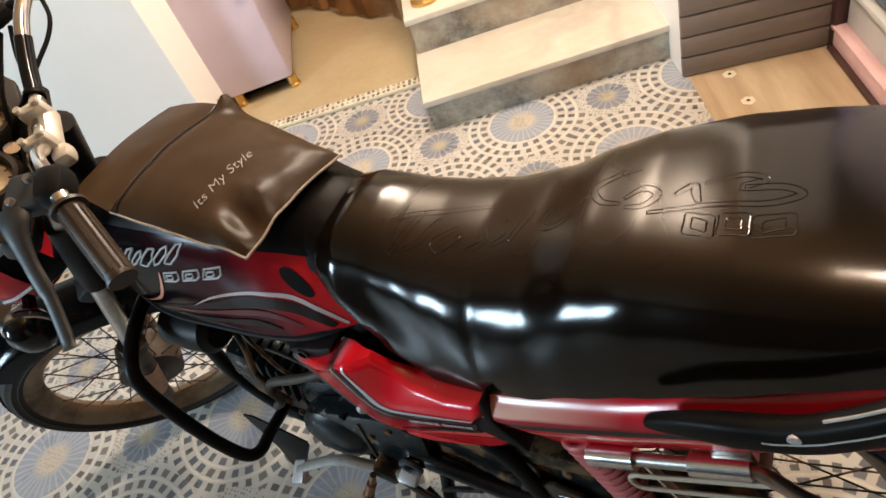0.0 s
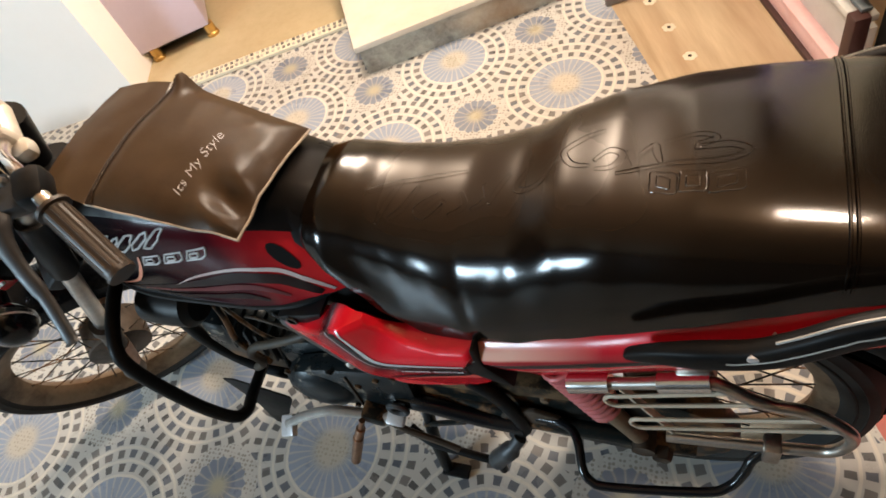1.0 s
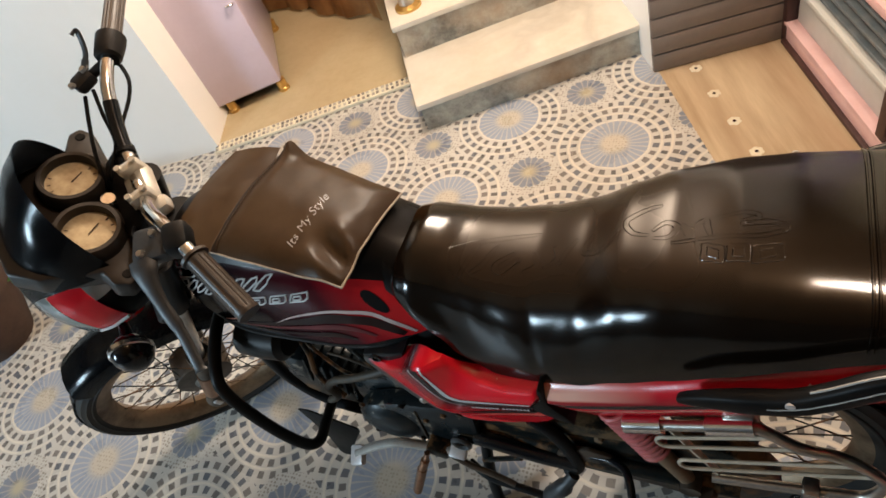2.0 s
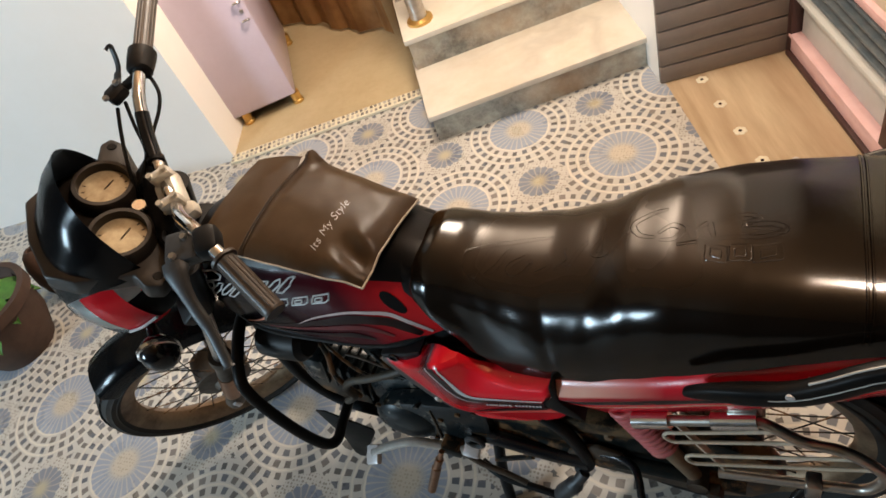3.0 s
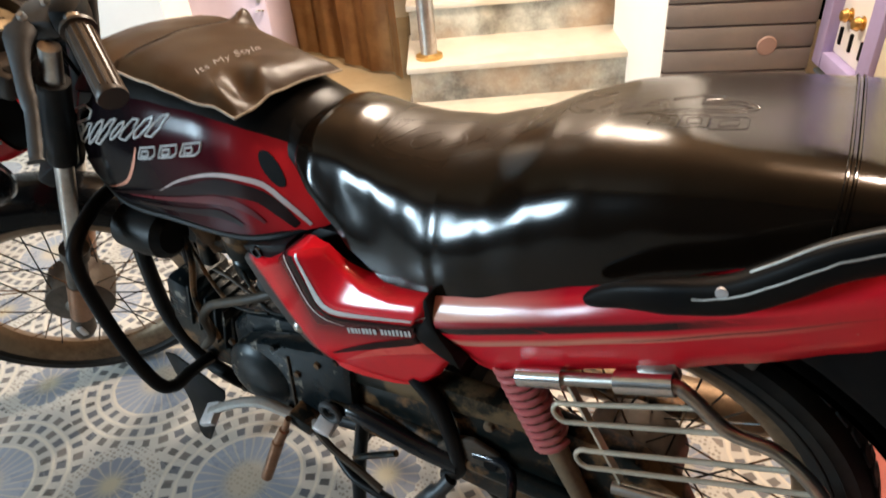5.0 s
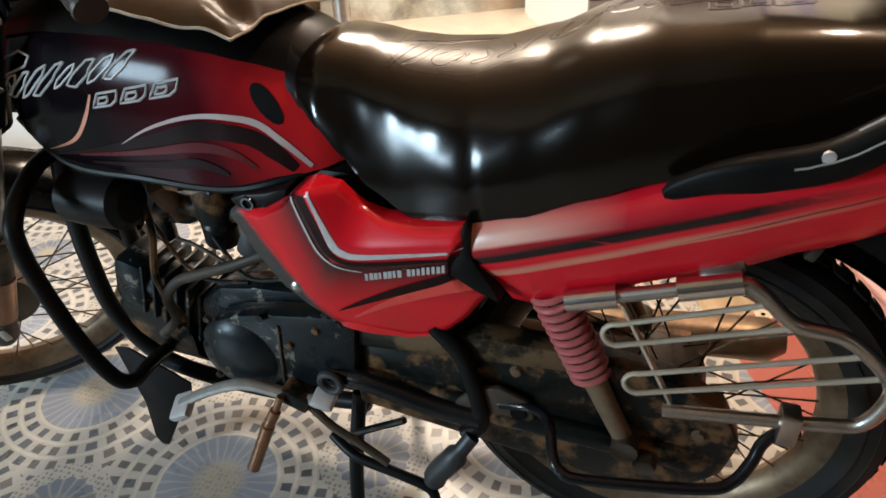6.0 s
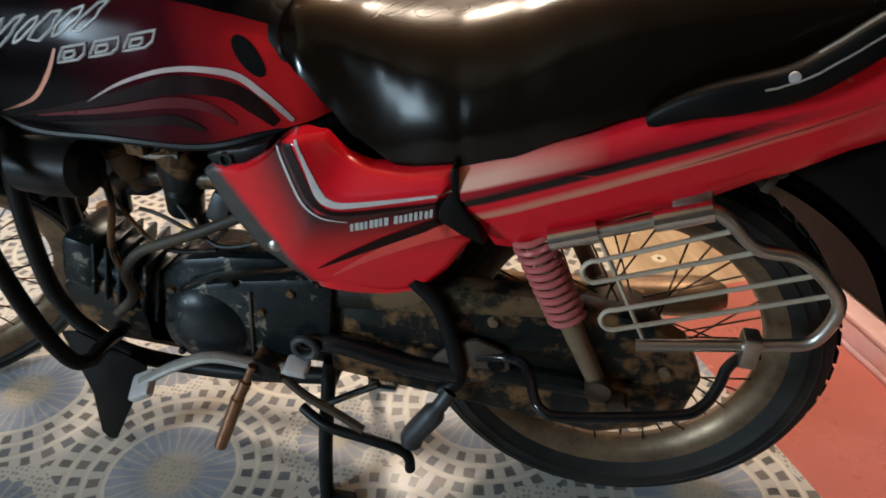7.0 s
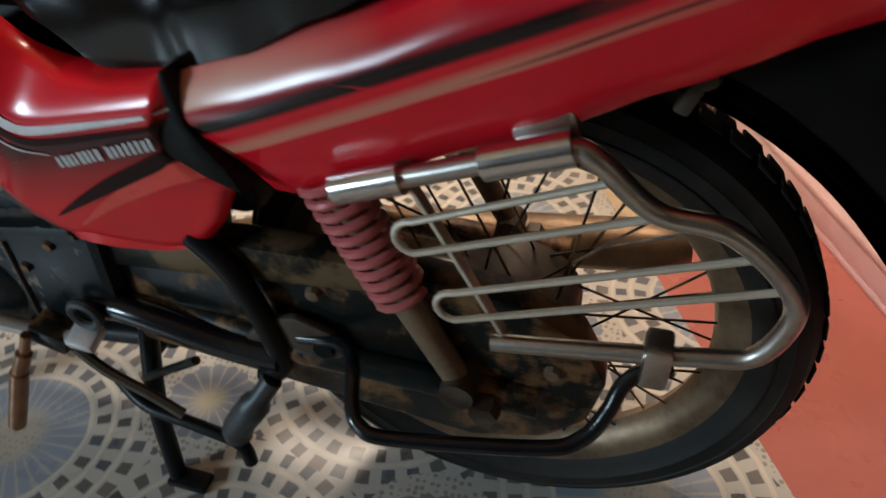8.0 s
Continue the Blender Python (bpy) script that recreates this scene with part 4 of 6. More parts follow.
# black vinyl cover over the tank's top
rings = []
for k in range(30):
    x = -0.925 + (-0.425 + 0.925) * k / 29
    zl, zt, w, n = along(TANK, x)
    ring = section(x, zl, zt, w, n, 61)
    keep = ring[15:46]
    out = []
    for p in keep:
        q = p + Vector((0, p.y * 0.03, 0.006 + 0.003 * noise.noise((p.x * 22, p.y * 22, 1.7))))
        out.append(q)
    rings.append(out)
bm = loft(rings, closed=False)
bmesh.ops.solidify(bm, geom=bm.faces[:], thickness=0.004)
cover = part("tank_cover", bm, COVER_VINYL, bike, "black vinyl cover over the tank")
# black piece between tank and seat
bm = loft([section(-0.475, 0.76, 0.83, 0.086, 2.4), section(-0.455, 0.75, 0.818, 0.089, 2.3), section(-0.43, 0.74, 0.8, 0.086, 2.2)])
part("tank_cover_tail", bm, BLACK_PLASTIC, bike)

# ---- side panels ----
PANEL = [(-0.549, 0.631), (-0.535, 0.64), (-0.50, 0.636), (-0.469, 0.652), (-0.455, 0.667), (-0.385, 0.69), (-0.36, 0.667), (-0.335, 0.65), (-0.29, 0.645), (-0.237, 0.655), (-0.239, 0.633), (-0.254, 0.61), (-0.254, 0.59), (-0.238, 0.572),
         (-0.207, 0.566), (-0.235, 0.52), (-0.268, 0.487), (-0.31, 0.476), (-0.36, 0.473), (-0.422, 0.474), (-0.455, 0.492), (-0.489, 0.52), (-0.522, 0.569)]


def panel_paint():
    """Red fading to black-red under the chevron, with a bare grey front edge."""
    g = Graph("panel_paint_fade")
    sep = g.node("ShaderNodeSeparateXYZ")
    g.put(sep.inputs[0], g.node("ShaderNodeTexCoord").outputs["Object"])
    x, z = sep.outputs[0], sep.outputs[2]
    jitter = g.m("MULTIPLY", g.m("SUBTRACT", g.noise(40.0, 4.0, 0.6), 0.5), 0.01)
    level = g.m("SUBTRACT", z, g.m("ADD", 0.597, g.m("MULTIPLY", g.m("ADD", x, 0.37), 0.215)))
    lean = g.m("ADD", g.m("MULTIPLY", g.m("ADD", x, 0.405), 0.937), g.m("MULTIPLY", g.m("SUBTRACT", z, 0.605), 0.35))
    below = g.m("MULTIPLY", g.m("MINIMUM", level, lean), -1.0)
    fade = g.mix(g.ramp(below, 0.014, 0.045), (0.04, 0.004, 0.006), (0.36, 0.006, 0.011))
    fade = g.mix(g.ramp(below, 0.04, 0.085), fade, (0.72, 0.009, 0.018))
    base = g.mix(g.ramp(below, -0.004, 0.006), (0.68, 0.01, 0.022), fade)
    dirt = g.ramp(g.noise(12.0, 6.0, 0.7), 0.5, 0.8)
    base = g.mix(g.m("MULTIPLY", dirt, 0.25), base, (0.25, 0.02, 0.02))
    edge = g.m("ADD", g.m("MULTIPLY", g.m("ADD", x, 0.549), 0.809), g.m("MULTIPLY", g.m("SUBTRACT", z, 0.631), 0.588))
    bare = g.m("SUBTRACT", 1.0, g.ramp(g.m("ADD", edge, jitter), -0.008, 0.006))
    grey = g.mix(g.ramp(g.noise(30.0, 5.0, 0.7), 0.4, 0.7), (0.05, 0.044, 0.04), (0.02, 0.016, 0.014))
    base = g.mix(bare, base, grey)
    specks = g.m("MULTIPLY", g.ramp(g.noise(75.0, 2.0), 0.72, 0.75), g.ramp(g.noise(9.0, 2.0), 0.5, 0.6))
    base = g.mix(specks, base, (0.6, 0.35, 0.3))
    g.shader.inputs["Specular IOR Level"].default_value = 0.55
    return g.done(base, g.m("ADD", 0.2, g.m("MULTIPLY", bare, 0.3)))


PANEL_PAINT = panel_paint()
SALMON = worn("salmon_decal", (0.8, 0.09, 0.07), (0.6, 0.05, 0.04), 0.25, 0.0, 0.0, 0.5, 20, 200, 0.03, 0.3)


def fold(x, z):
    """Where a point of the panel's outline lies on the folded panel: a ridge along the chevron, tucked in below and ahead of it."""
    a, b = z - 0.597 - 0.215 * (x + 0.37), 0.937 * (x + 0.405) + 0.35 * (z - 0.605)
    inside = -0.012 * math.log(math.exp(-a / 0.012) + math.exp(-b / 0.012)) + 0.004
    soft = math.sqrt(inside * inside + 0.012 ** 2) - 0.012
    y = 0.172 - soft * (0.5 if inside > 0 else 0.38)
    y = max(y, 0.09)
    s = (0.74 - y) / (0.74 - 0.155)
    return x * s, y, 1.09 + (z - 1.09) * s


def folded(line):
    return [(a, c) for a, _, c in (fold(x, z) for x, z in line)]


def side_panel(side):
    """A panel spanned between its upper and lower edge, with rolled borders."""
    def even(points, count):
        pts = [Vector(p) for p in points]
        run = [0.0]
        for p, q in zip(pts, pts[1:]):
            run.append(run[-1] + (q - p).length)
        out = []
        for k in range(count + 1):
            s = run[-1] * k / count
            i = max(q for q in range(len(run) - 1) if run[q] <= s + 1e-9)
            out.append(pts[i].lerp(pts[i + 1], (s - run[i]) / (run[i + 1] - run[i])))
        return out

    nu, nv = 90, 40
    top, end, low = even(PANEL[:10], nu), even(PANEL[9:15], nv), even(PANEL[:1] + PANEL[:13:-1], nu)
    rings = []
    for a in range(1, nu + 1):
        u = a / nu
        ring = []
        for b in range(nv + 1):
            v = b / nv
            p = top[a].lerp(low[a], v) + (end[b] - end[0].lerp(end[-1], v)) * u ** 6
            height = (top[a] - low[a]).length
            edge = min(min(v, 1 - v) * height, (1 - u) * 0.3, u * 0.3)
            x, y, zz = fold(p.x, p.y)
            y -= 0.007 * max(0.0, 1 - edge / 0.01) ** 2
            ring.append(Vector((x, side * y, zz)))
        first, last = ring[0].copy(), ring[-1].copy()
        first.y = last.y = side * (abs(ring[nv // 2].y) - 0.035)
        rings.append([first] + ring + [last])
    bm = loft(rings)
    ob = part("side_panel", bm, PANEL_PAINT, bike, "red side panel with silver chevron")
    t = tree_of(ob)
    decal("silver_chevron", t, folded([(-0.43, 0.672), (-0.418, 0.635), (-0.406, 0.602), (-0.394, 0.592), (-0.37, 0.591), (-0.3, 0.606), (-0.238, 0.621)]), (0.003, 0.006, 0.012, 0.011, 0.008, 0.005, 0.002), SILVER, ob, side)
    decal("dark_chevron", t, folded([(-0.441, 0.667), (-0.429, 0.63), (-0.416, 0.595), (-0.399, 0.581), (-0.37, 0.58), (-0.3, 0.596), (-0.24, 0.611)]), (0.011, 0.013, 0.012, 0.008, 0.006, 0.005, 0.003), BROWN_STRIPE, ob, side)
    decal("silver_chevron", t, folded([(-0.452, 0.664), (-0.442, 0.628), (-0.428, 0.59), (-0.405, 0.571), (-0.37, 0.569)]), (0.003, 0.004, 0.004, 0.003, 0.001), SILVER, ob, side)
    decal("dark_swoosh", t, folded([(-0.41, 0.5), (-0.37, 0.523), (-0.32, 0.55), (-0.27, 0.575), (-0.245, 0.59)]), (0.001, 0.009, 0.014, 0.014, 0.009), BROWN_STRIPE, ob, side)
    decal("salmon_swoosh", t, folded([(-0.39, 0.492), (-0.345, 0.522), (-0.3, 0.547), (-0.25, 0.57), (-0.225, 0.573)]), (0.001, 0.01, 0.017, 0.021, 0.015), SALMON, ob, side, lift=0.0008)
    rough = random.Random(5)
    for k in range(17):  # short white bars of the maker's name
        if k == 8:
            continue
        x0 = -0.366 + 0.0064 * k
        z0 = 0.558 + 0.0019 * k
        tall, wide = rough.choice((0.0105, 0.0105, 0.0098)), rough.uniform(0.0036, 0.0056)
        bm2 = bmesh.new()
        quad = [(x0, z0), (x0 + wide, z0 + 0.001), (x0 + wide, z0 + tall + 0.001), (x0, z0 + tall)]
        bm2.faces.new([bm2.verts.new(onto(t, a, b, side, 0.0016)[0]) for a, b in folded(quad)])
        part("name_bar", bm2, WHITE_DECAL, ob)
    p, nrm = onto(t, *folded([(-0.468, 0.527)])[0], side, 0.0)
    bolt = lathe([(0, 0.005), (0.005, 0.005), (0.009, 0.002), (0.009, 0)], Matrix.Translation(p) @ pose(0, 0, 0, 90 if side < 0 else -90), 12)
    part("bolt", bolt, STEEL, ob)
    lug = slab([(-0.56, 0.637), (-0.537, 0.645), (-0.505, 0.651), (-0.468, 0.664), (-0.475, 0.645), (-0.487, 0.632), (-0.505, 0.621), (-0.537, 0.619), (-0.553, 0.627)], side * 0.09, side * 0.134, "y", 0.004)
    lug = part("clip", lug, BLACK_METAL, ob, "black lug between panel and tank")
    eye = lathe([(0.006, 0.0), (0.0065, 0.004), (0.0095, 0.004), (0.0105, 0.0)], Matrix.Translation((-0.531, side * 0.1335, 0.634)) @ pose(0, 0, 0, 90 if side < 0 else -90), 16)
    part("grommet", eye, BLACK_GLOSS, lug)


# ---- tail panels ----


def tail_paint():
    """Red with a pale band of print and painted highlight, a flaking brown stripe and a pink-gold stripe, all fading
    rearwards.
    """
    g = Graph("tail_paint_stripes")
    sep = g.node("ShaderNodeSeparateXYZ")
    g.put(sep.inputs[0], g.node("ShaderNodeTexCoord").outputs["Object"])
    x, z = sep.outputs[0], sep.outputs[2]
    stretch = g.node("ShaderNodeMapping")
    stretch.inputs["Scale"].default_value, stretch.inputs["Rotation"].default_value = (14.0, 30.0, 150.0), (0.0, radians(-22), 0.0)
    g.put(stretch.inputs["Vector"], g.node("ShaderNodeTexCoord").outputs["Object"])
    streak = g.noise(1.0, 4.0, 0.6, stretch.outputs[0])

    def over(x0, z0, slope):
        return g.m("SUBTRACT", z, g.m("ADD", z0, g.m("MULTIPLY", g.m("ADD", x, -x0), slope)))

    def fading(a, b):
        return g.m("SUBTRACT", 1.0, g.ramp(x, a, b))

    mottle = g.noise(11.0, 6.0, 0.65)
    base = g.mix(g.m("MULTIPLY", g.ramp(mottle, 0.42, 0.75), 0.3), (0.76, 0.012, 0.026), (0.48, 0.014, 0.022))
    d = over(-0.222, 0.622, 0.39)
    maroon = g.m("MULTIPLY", g.m("MULTIPLY", g.ramp(d, -0.012, -0.006), g.m("SUBTRACT", 1.0, g.ramp(d, 0.0, 0.026))), fading(-0.02, 0.12))
    base = g.mix(maroon, base, (0.24, 0.008, 0.014))
    d = over(-0.226, 0.612, 0.41)
    dark = g.m("MULTIPLY", g.m("SUBTRACT", 1.0, g.ramp(g.m("ABSOLUTE", d), 0.004, 0.0075)), fading(0.05, 0.16))
    base = g.mix(g.m("MULTIPLY", dark, g.ramp(streak, 0.3, 0.38)), base, (0.012, 0.005, 0.005))
    d = over(-0.222, 0.588, 0.43)
    pink = g.m("MULTIPLY", g.m("MULTIPLY", g.ramp(d, -0.007, -0.0045), g.m("SUBTRACT", 1.0, g.ramp(d, 0.001, 0.009))), fading(0.0, 0.2))
    base = g.mix(pink, base, (0.7, 0.25, 0.17))
    # pinkish print fade, with the ridge's highlight painted into the same band
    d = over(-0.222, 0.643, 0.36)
    flash_sheen = g.m("MULTIPLY", g.m("MULTIPLY", g.ramp(d, -0.014, -0.01), g.m("SUBTRACT", 1.0, g.ramp(d, 0.0, 0.03))), fading(-0.18, -0.06))
    base = g.mix(flash_sheen, base, (0.76, 0.4, 0.31))
    d = over(0.03, 0.695, 0.46)
    line = g.m("MULTIPLY", g.m("SUBTRACT", 1.0, g.ramp(g.m("ABSOLUTE", d), 0.0008, 0.002)), g.m("MULTIPLY", g.ramp(x, -0.02, 0.06), fading(0.14, 0.22)))
    base = g.mix(g.m("MULTIPLY", line, 0.8), base, (0.05, 0.008, 0.008))
    scratch = g.m("MULTIPLY", g.ramp(streak, 0.7, 0.74), g.ramp(g.noise(7.0, 2.0), 0.5, 0.6))
    base = g.mix(g.m("MULTIPLY", scratch, 0.5), base, (0.6, 0.25, 0.22))
    specks = g.m("MULTIPLY", g.ramp(g.noise(85.0, 2.0), 0.74, 0.77), g.ramp(g.noise(9.0, 2.0), 0.5, 0.6))
    base = g.mix(specks, base, (0.6, 0.35, 0.3))
    g.shader.inputs["Specular IOR Level"].default_value = 0.46
    g.bump(mottle, 0.04, 0.001)
    return g.done(base, g.m("ADD", 0.19, g.m("MULTIPLY", g.ramp(mottle, 0.4, 0.8), 0.1)))


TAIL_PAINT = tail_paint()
TAIL = [(-0.236, 0.57, 0.657, 0.153), (-0.20, 0.572, 0.67, 0.157), (-0.1, 0.606, 0.705, 0.16), (0.02, 0.652, 0.757, 0.162), (0.12, 0.702, 0.80, 0.16), (0.2, 0.742, 0.84, 0.154), (0.3, 0.792, 0.868, 0.138), (0.38, 0.83, 0.885, 0.112), (0.43, 0.85, 0.89, 0.08)]


def tail_panel(side):
    rings = []
    for k in range(25):
        x = TAIL[0][0] + (TAIL[-1][0] - TAIL[0][0]) * k / 24
        zb, zt, y = along(TAIL, x)
        h = zt - zb
        prof = [(-0.28, 0.04), (-0.28, 0.03), (-0.24, 0.024), (0.02, 0.014), (0.28, 0.003), (0.46, -0.004), (0.56, -0.0065), (0.64, -0.007), (0.72, -0.0045), (0.84, 0.0025), (0.93, 0.01), (1.0, 0.022), (1.0, 0.034)]
        shear = 0.038 * max(0.0, 1 - k / 7)
        rings.append([Vector((x + shear * (1 - f) + 0.004 - 0.012 * f * max(0.0, 1 - k / 4), side * (y - off), zb + (h if f > 0 else 0.1) * f)) for f, off in prof])
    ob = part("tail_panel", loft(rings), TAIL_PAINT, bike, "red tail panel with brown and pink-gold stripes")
    gap = slab([(-0.234, 0.663), (-0.238, 0.626), (-0.254, 0.612), (-0.25, 0.592), (-0.22, 0.574), (-0.19, 0.562), (-0.2, 0.585), (-0.214, 0.604), (-0.224, 0.623), (-0.228, 0.663)], side * 0.09, side * 0.163, "y", 0.003)
    part("joint", gap, BLACK_PLASTIC, ob, "black rubber joint between the panels")
    rail_pts = [(-0.03, 0.178, 0.741), (0.008, 0.184, 0.763), (0.05, 0.187, 0.777), (0.095, 0.188, 0.793), (0.13, 0.187, 0.818), (0.165, 0.184, 0.846), (0.22, 0.178, 0.872), (0.3, 0.158, 0.89), (0.36, 0.118, 0.9), (0.41, 0.05, 0.905), (0.415, 0.0, 0.905)]
    if side > 0:  # the far rail is bent in and down
        rail_pts = [(x, y * 0.86, zz - 0.024) for x, y, zz in rail_pts]
    line = spline([(x, side * y, zz) for x, y, zz in rail_pts], 5)
    n = len(line)
    rings, crest, foot = [], [], []
    for k, p in enumerate(line):
        t = (line[min(k + 1, n - 1)] - line[max(k - 1, 0)]).normalized()
        across = t.cross(Vector((0, 0, 1))).normalized()
        across = across if across.y * side > 0 or abs(across.y) < 0.2 else -across
        up = across.cross(t)
        up = up if up.z > 0 else -up
        tall = 0.005 + 0.0125 * min(1, k / 9) ** 0.6
        wide = 0.006 + 0.006 * min(1, k / 9)
        rings.append([p + across * wide * math.copysign(abs(math.cos(a)) ** 0.6, math.cos(a)) + up * tall * math.copysign(abs(math.sin(a)) ** 0.75, math.sin(a)) for a in (2 * math.pi * q / 16 for q in range(16))])
        crest.append(p + up * tall * 0.99 + across * wide * 0.15)
        foot.append(p - up * tall * -0.25 + across * wide * 0.99 + up * 0.0015 * noise.noise((k * 0.9, side, 0)))
    rail = part("grab_rail", loft(rings), BLACK_PLASTIC, bike, "black grab rail with scuffed edges")
    part("scuffed_edge", tube(crest[18:], 0.0015, 5), DULL_ALLOY, rail)
    part("scuffed_edge", tube(foot[12:], 0.0011, 5), DULL_ALLOY, rail)
    for x, y, zz in ((0.089, 0.1985, 0.8),):
        part("bolt", lathe([(0, 0.004), (0.0055, 0.003), (0.006, 0)], Matrix.Translation((x, side * (y - 0.002), zz)) @ pose(0, 0, 0, 90 if side < 0 else -90), 10), SILVER, rail)


for side in (LEFT, RIGHT):
    side_panel(side)
    tail_panel(side)
part("tail_core", loft([section(x, zb, zt, w, 3) for x, zb, zt, w in ((-0.24, 0.60, 0.70, 0.12), (0.0, 0.67, 0.80, 0.13), (0.2, 0.75, 0.84, 0.125), (0.4, 0.83, 0.875, 0.09))]), BLACK_PLASTIC, bike)
part("tail_lamp", loft([section(x, zb, zt, w, 2.6) for x, zb, zt, w in ((0.41, 0.835, 0.895, 0.085), (0.44, 0.84, 0.885, 0.075), (0.455, 0.85, 0.87, 0.05))]), RED, bike, "red tail lamp lens")
part("air_box", box((0.26, 0.19, 0.2), pose(-0.36, 0, 0.575), 0.02), BLACK_PLASTIC, bike)

# ---- wheels ----


def wheel(name, label, centre, tyre_r, half, move, rim_mat, drum_r):
    at = move @ Matrix.Translation(centre) @ pose(0, 0, 0, 90)
    hub = part(name, lathe([(0.0, -0.06), (0.022, -0.06), (0.026, -0.045), (drum_r, -0.04), (drum_r, 0.036), (0.03, 0.045), (0.022, 0.06), (0.0, 0.06)], at, 32), DUSTY, bike, label)
    inner = 0.2465
    d = tyre_r - inner
    prof = [(inner, -0.028), (inner + 0.009, -half * 0.85), (inner + d * 0.28, -half * 0.97), (inner + d * 0.3, -half * 1.03), (inner + d * 0.34, -half * 1.03), (inner + d * 0.36, -half * 0.98), (inner + d * 0.55, -half), (inner + d * 0.57, -half * 1.04), (inner + d * 0.6, -half * 0.99), (inner + d * 0.78, -half * 0.9), (tyre_r - 0.006, -half * 0.55), (tyre_r - 0.001, -half * 0.25), (tyre_r, 0)]
    prof += [(r, -h) for r, h in prof[-2::-1]]
    tyre = part("tyre", lathe(prof, at, 72, closed=False), RUBBER, hub, "dusty black tyre")
    block = None
    for k in range(60):
        for row, (r, h, tilt) in enumerate(((tyre_r - 0.0098, half * 0.64, 35), (tyre_r - 0.0098, -half * 0.64, -35), (tyre_r - 0.001, half * 0.22, 0), (tyre_r - 0.001, -half * 0.22, 0))):
            a = 2 * math.pi * (k + 0.5 * (row % 2)) / 60
            m = at @ Matrix.Rotation(a, 4, "Z") @ Matrix.Translation((r, 0, h)) @ pose(0, 0 if row > 1 else (-38 if h > 0 else 38), 0) @ pose(0, 0, 0, tilt)
            if block is None:
                first = box((0.0034, 0.024, 0.02), Matrix(), 0.0012, segments=1)
                block = part("tread_block", first, RUBBER, tyre)
                ob = block
            else:
                ob = new("tread_block", block.data)
                ob.parent = tyre
            ob.matrix_local = m
    rim_prof = [(0.244, -0.031), (0.2455, -0.028), (0.243, -0.025), (0.232, -0.023), (0.217, -0.014), (0.211, 0), (0.217, 0.014), (0.232, 0.023), (0.243, 0.025), (0.2455, 0.028), (0.244, 0.031), (0.2385, 0.029), (0.228, 0.026), (0.21, 0.015), (0.204, 0), (0.21, -0.015), (0.228, -0.026), (0.2385, -0.029), (0.244, -0.031)]
    rim_prof = [(r + inner - 0.2365, h) for r, h in rim_prof]
    part("rim", lathe(rim_prof, at, 72), rim_mat, hub, "spoked steel rim")
    spoke = None
    for k in range(36):
        a = 2 * math.pi * k / 36
        lean = 0.62 if k % 4 < 2 else -0.62
        h = 0.032 if k % 2 else -0.032
        p = Vector((0.056 * math.cos(a + lean), 0.056 * math.sin(a + lean), h))
        q = Vector((0.23 * math.cos(a), 0.23 * math.sin(a), h * 0.1))
        part("spoke", tube([at @ p, at @ q], 0.0016, 5), OILY, hub)
    return hub


STEER_O, STEER_S = Vector((-1.215, 0, 0.296)), Vector((0.438, 0, 0.899)).normalized()
STEER = Matrix.Translation(STEER_O) @ Matrix.Rotation(radians(47), 4, STEER_S) @ Matrix.Translation(-STEER_O)
LOWER = Matrix.Translation((0.016, -0.033, -0.01)) @ STEER
wheel("rear_wheel", "dusty spoked rear wheel with black tyre", (0, 0, 0.315), 0.313, 0.043, Matrix(), RUSTY, 0.075)
wheel("front_wheel", "spoked front wheel turned to the side", (-1.255, 0, 0.316), 0.299, 0.037, LOWER, RUSTY, 0.07)


def mudguard(name, centre, pts, half, lip, material, move, label):
    """A curved strip over a wheel with lips turned down at both edges."""
    rings = []
    line = spline([(x, 0, z) for x, z in pts], 6)
    for p in line:
        out = (p - Vector(centre)).normalized()
        ring = []
        for y, drop in ((-half, lip), (-half, 0.012), (-half * 0.9, 0.004), (-half * 0.5, -0.004), (0, -0.007), (half * 0.5, -0.004), (half * 0.9, 0.004), (half, 0.012), (half, lip)):
            ring.append(move @ (p + Vector((0, y, 0)) - out * drop))
        rings.append(ring)
    bm = loft(rings, closed=False)
    bmesh.ops.solidify(bm, geom=bm.faces[:], thickness=0.003)
    return part(name, bm, material, bike, label)


mudguard("rear_mudguard", (0, 0, 0.315), [(-0.26, 0.52), (-0.17, 0.62), (-0.05, 0.67), (0.08, 0.672), (0.16, 0.65), (0.24, 0.6), (0.31, 0.53), (0.38, 0.44), (0.43, 0.35)], 0.08, 0.02, BLACK_PLASTIC, Matrix(), "black plastic rear mudguard")
hugger = [(0.08, 0.665), (0.15, 0.655), (0.185, 0.638), (0.235, 0.604), (0.285, 0.562), (0.335, 0.508), (0.385, 0.445), (0.42, 0.38), (0.46, 0.37), (0.49, 0.5), (0.48, 0.66), (0.43, 0.83), (0.3, 0.79), (0.15, 0.71), (0.05, 0.665)]
part("mudguard_body", slab(hugger, -0.082, 0.082, "y", 0.01), BLACK_PLASTIC, bike, "black plastic body below the tail")
nut = part("seat_lock", lathe([(0, 0.018), (0.007, 0.018), (0.0095, 0.015), (0.01, 0.0), (0.006, -0.006), (0, -0.006)], Matrix.Translation((0.135, -0.085, 0.665)) @ pose(0, 0, 0, 90), 14), DUSTY, bike, "dull metal seat lock")
part("lock_bracket", box((0.012, 0.01, 0.03), pose(0.128, -0.095, 0.65, 0, 20), 0.003), DUSTY, bike)
C = Vector((-1.255, 0, 0.316))
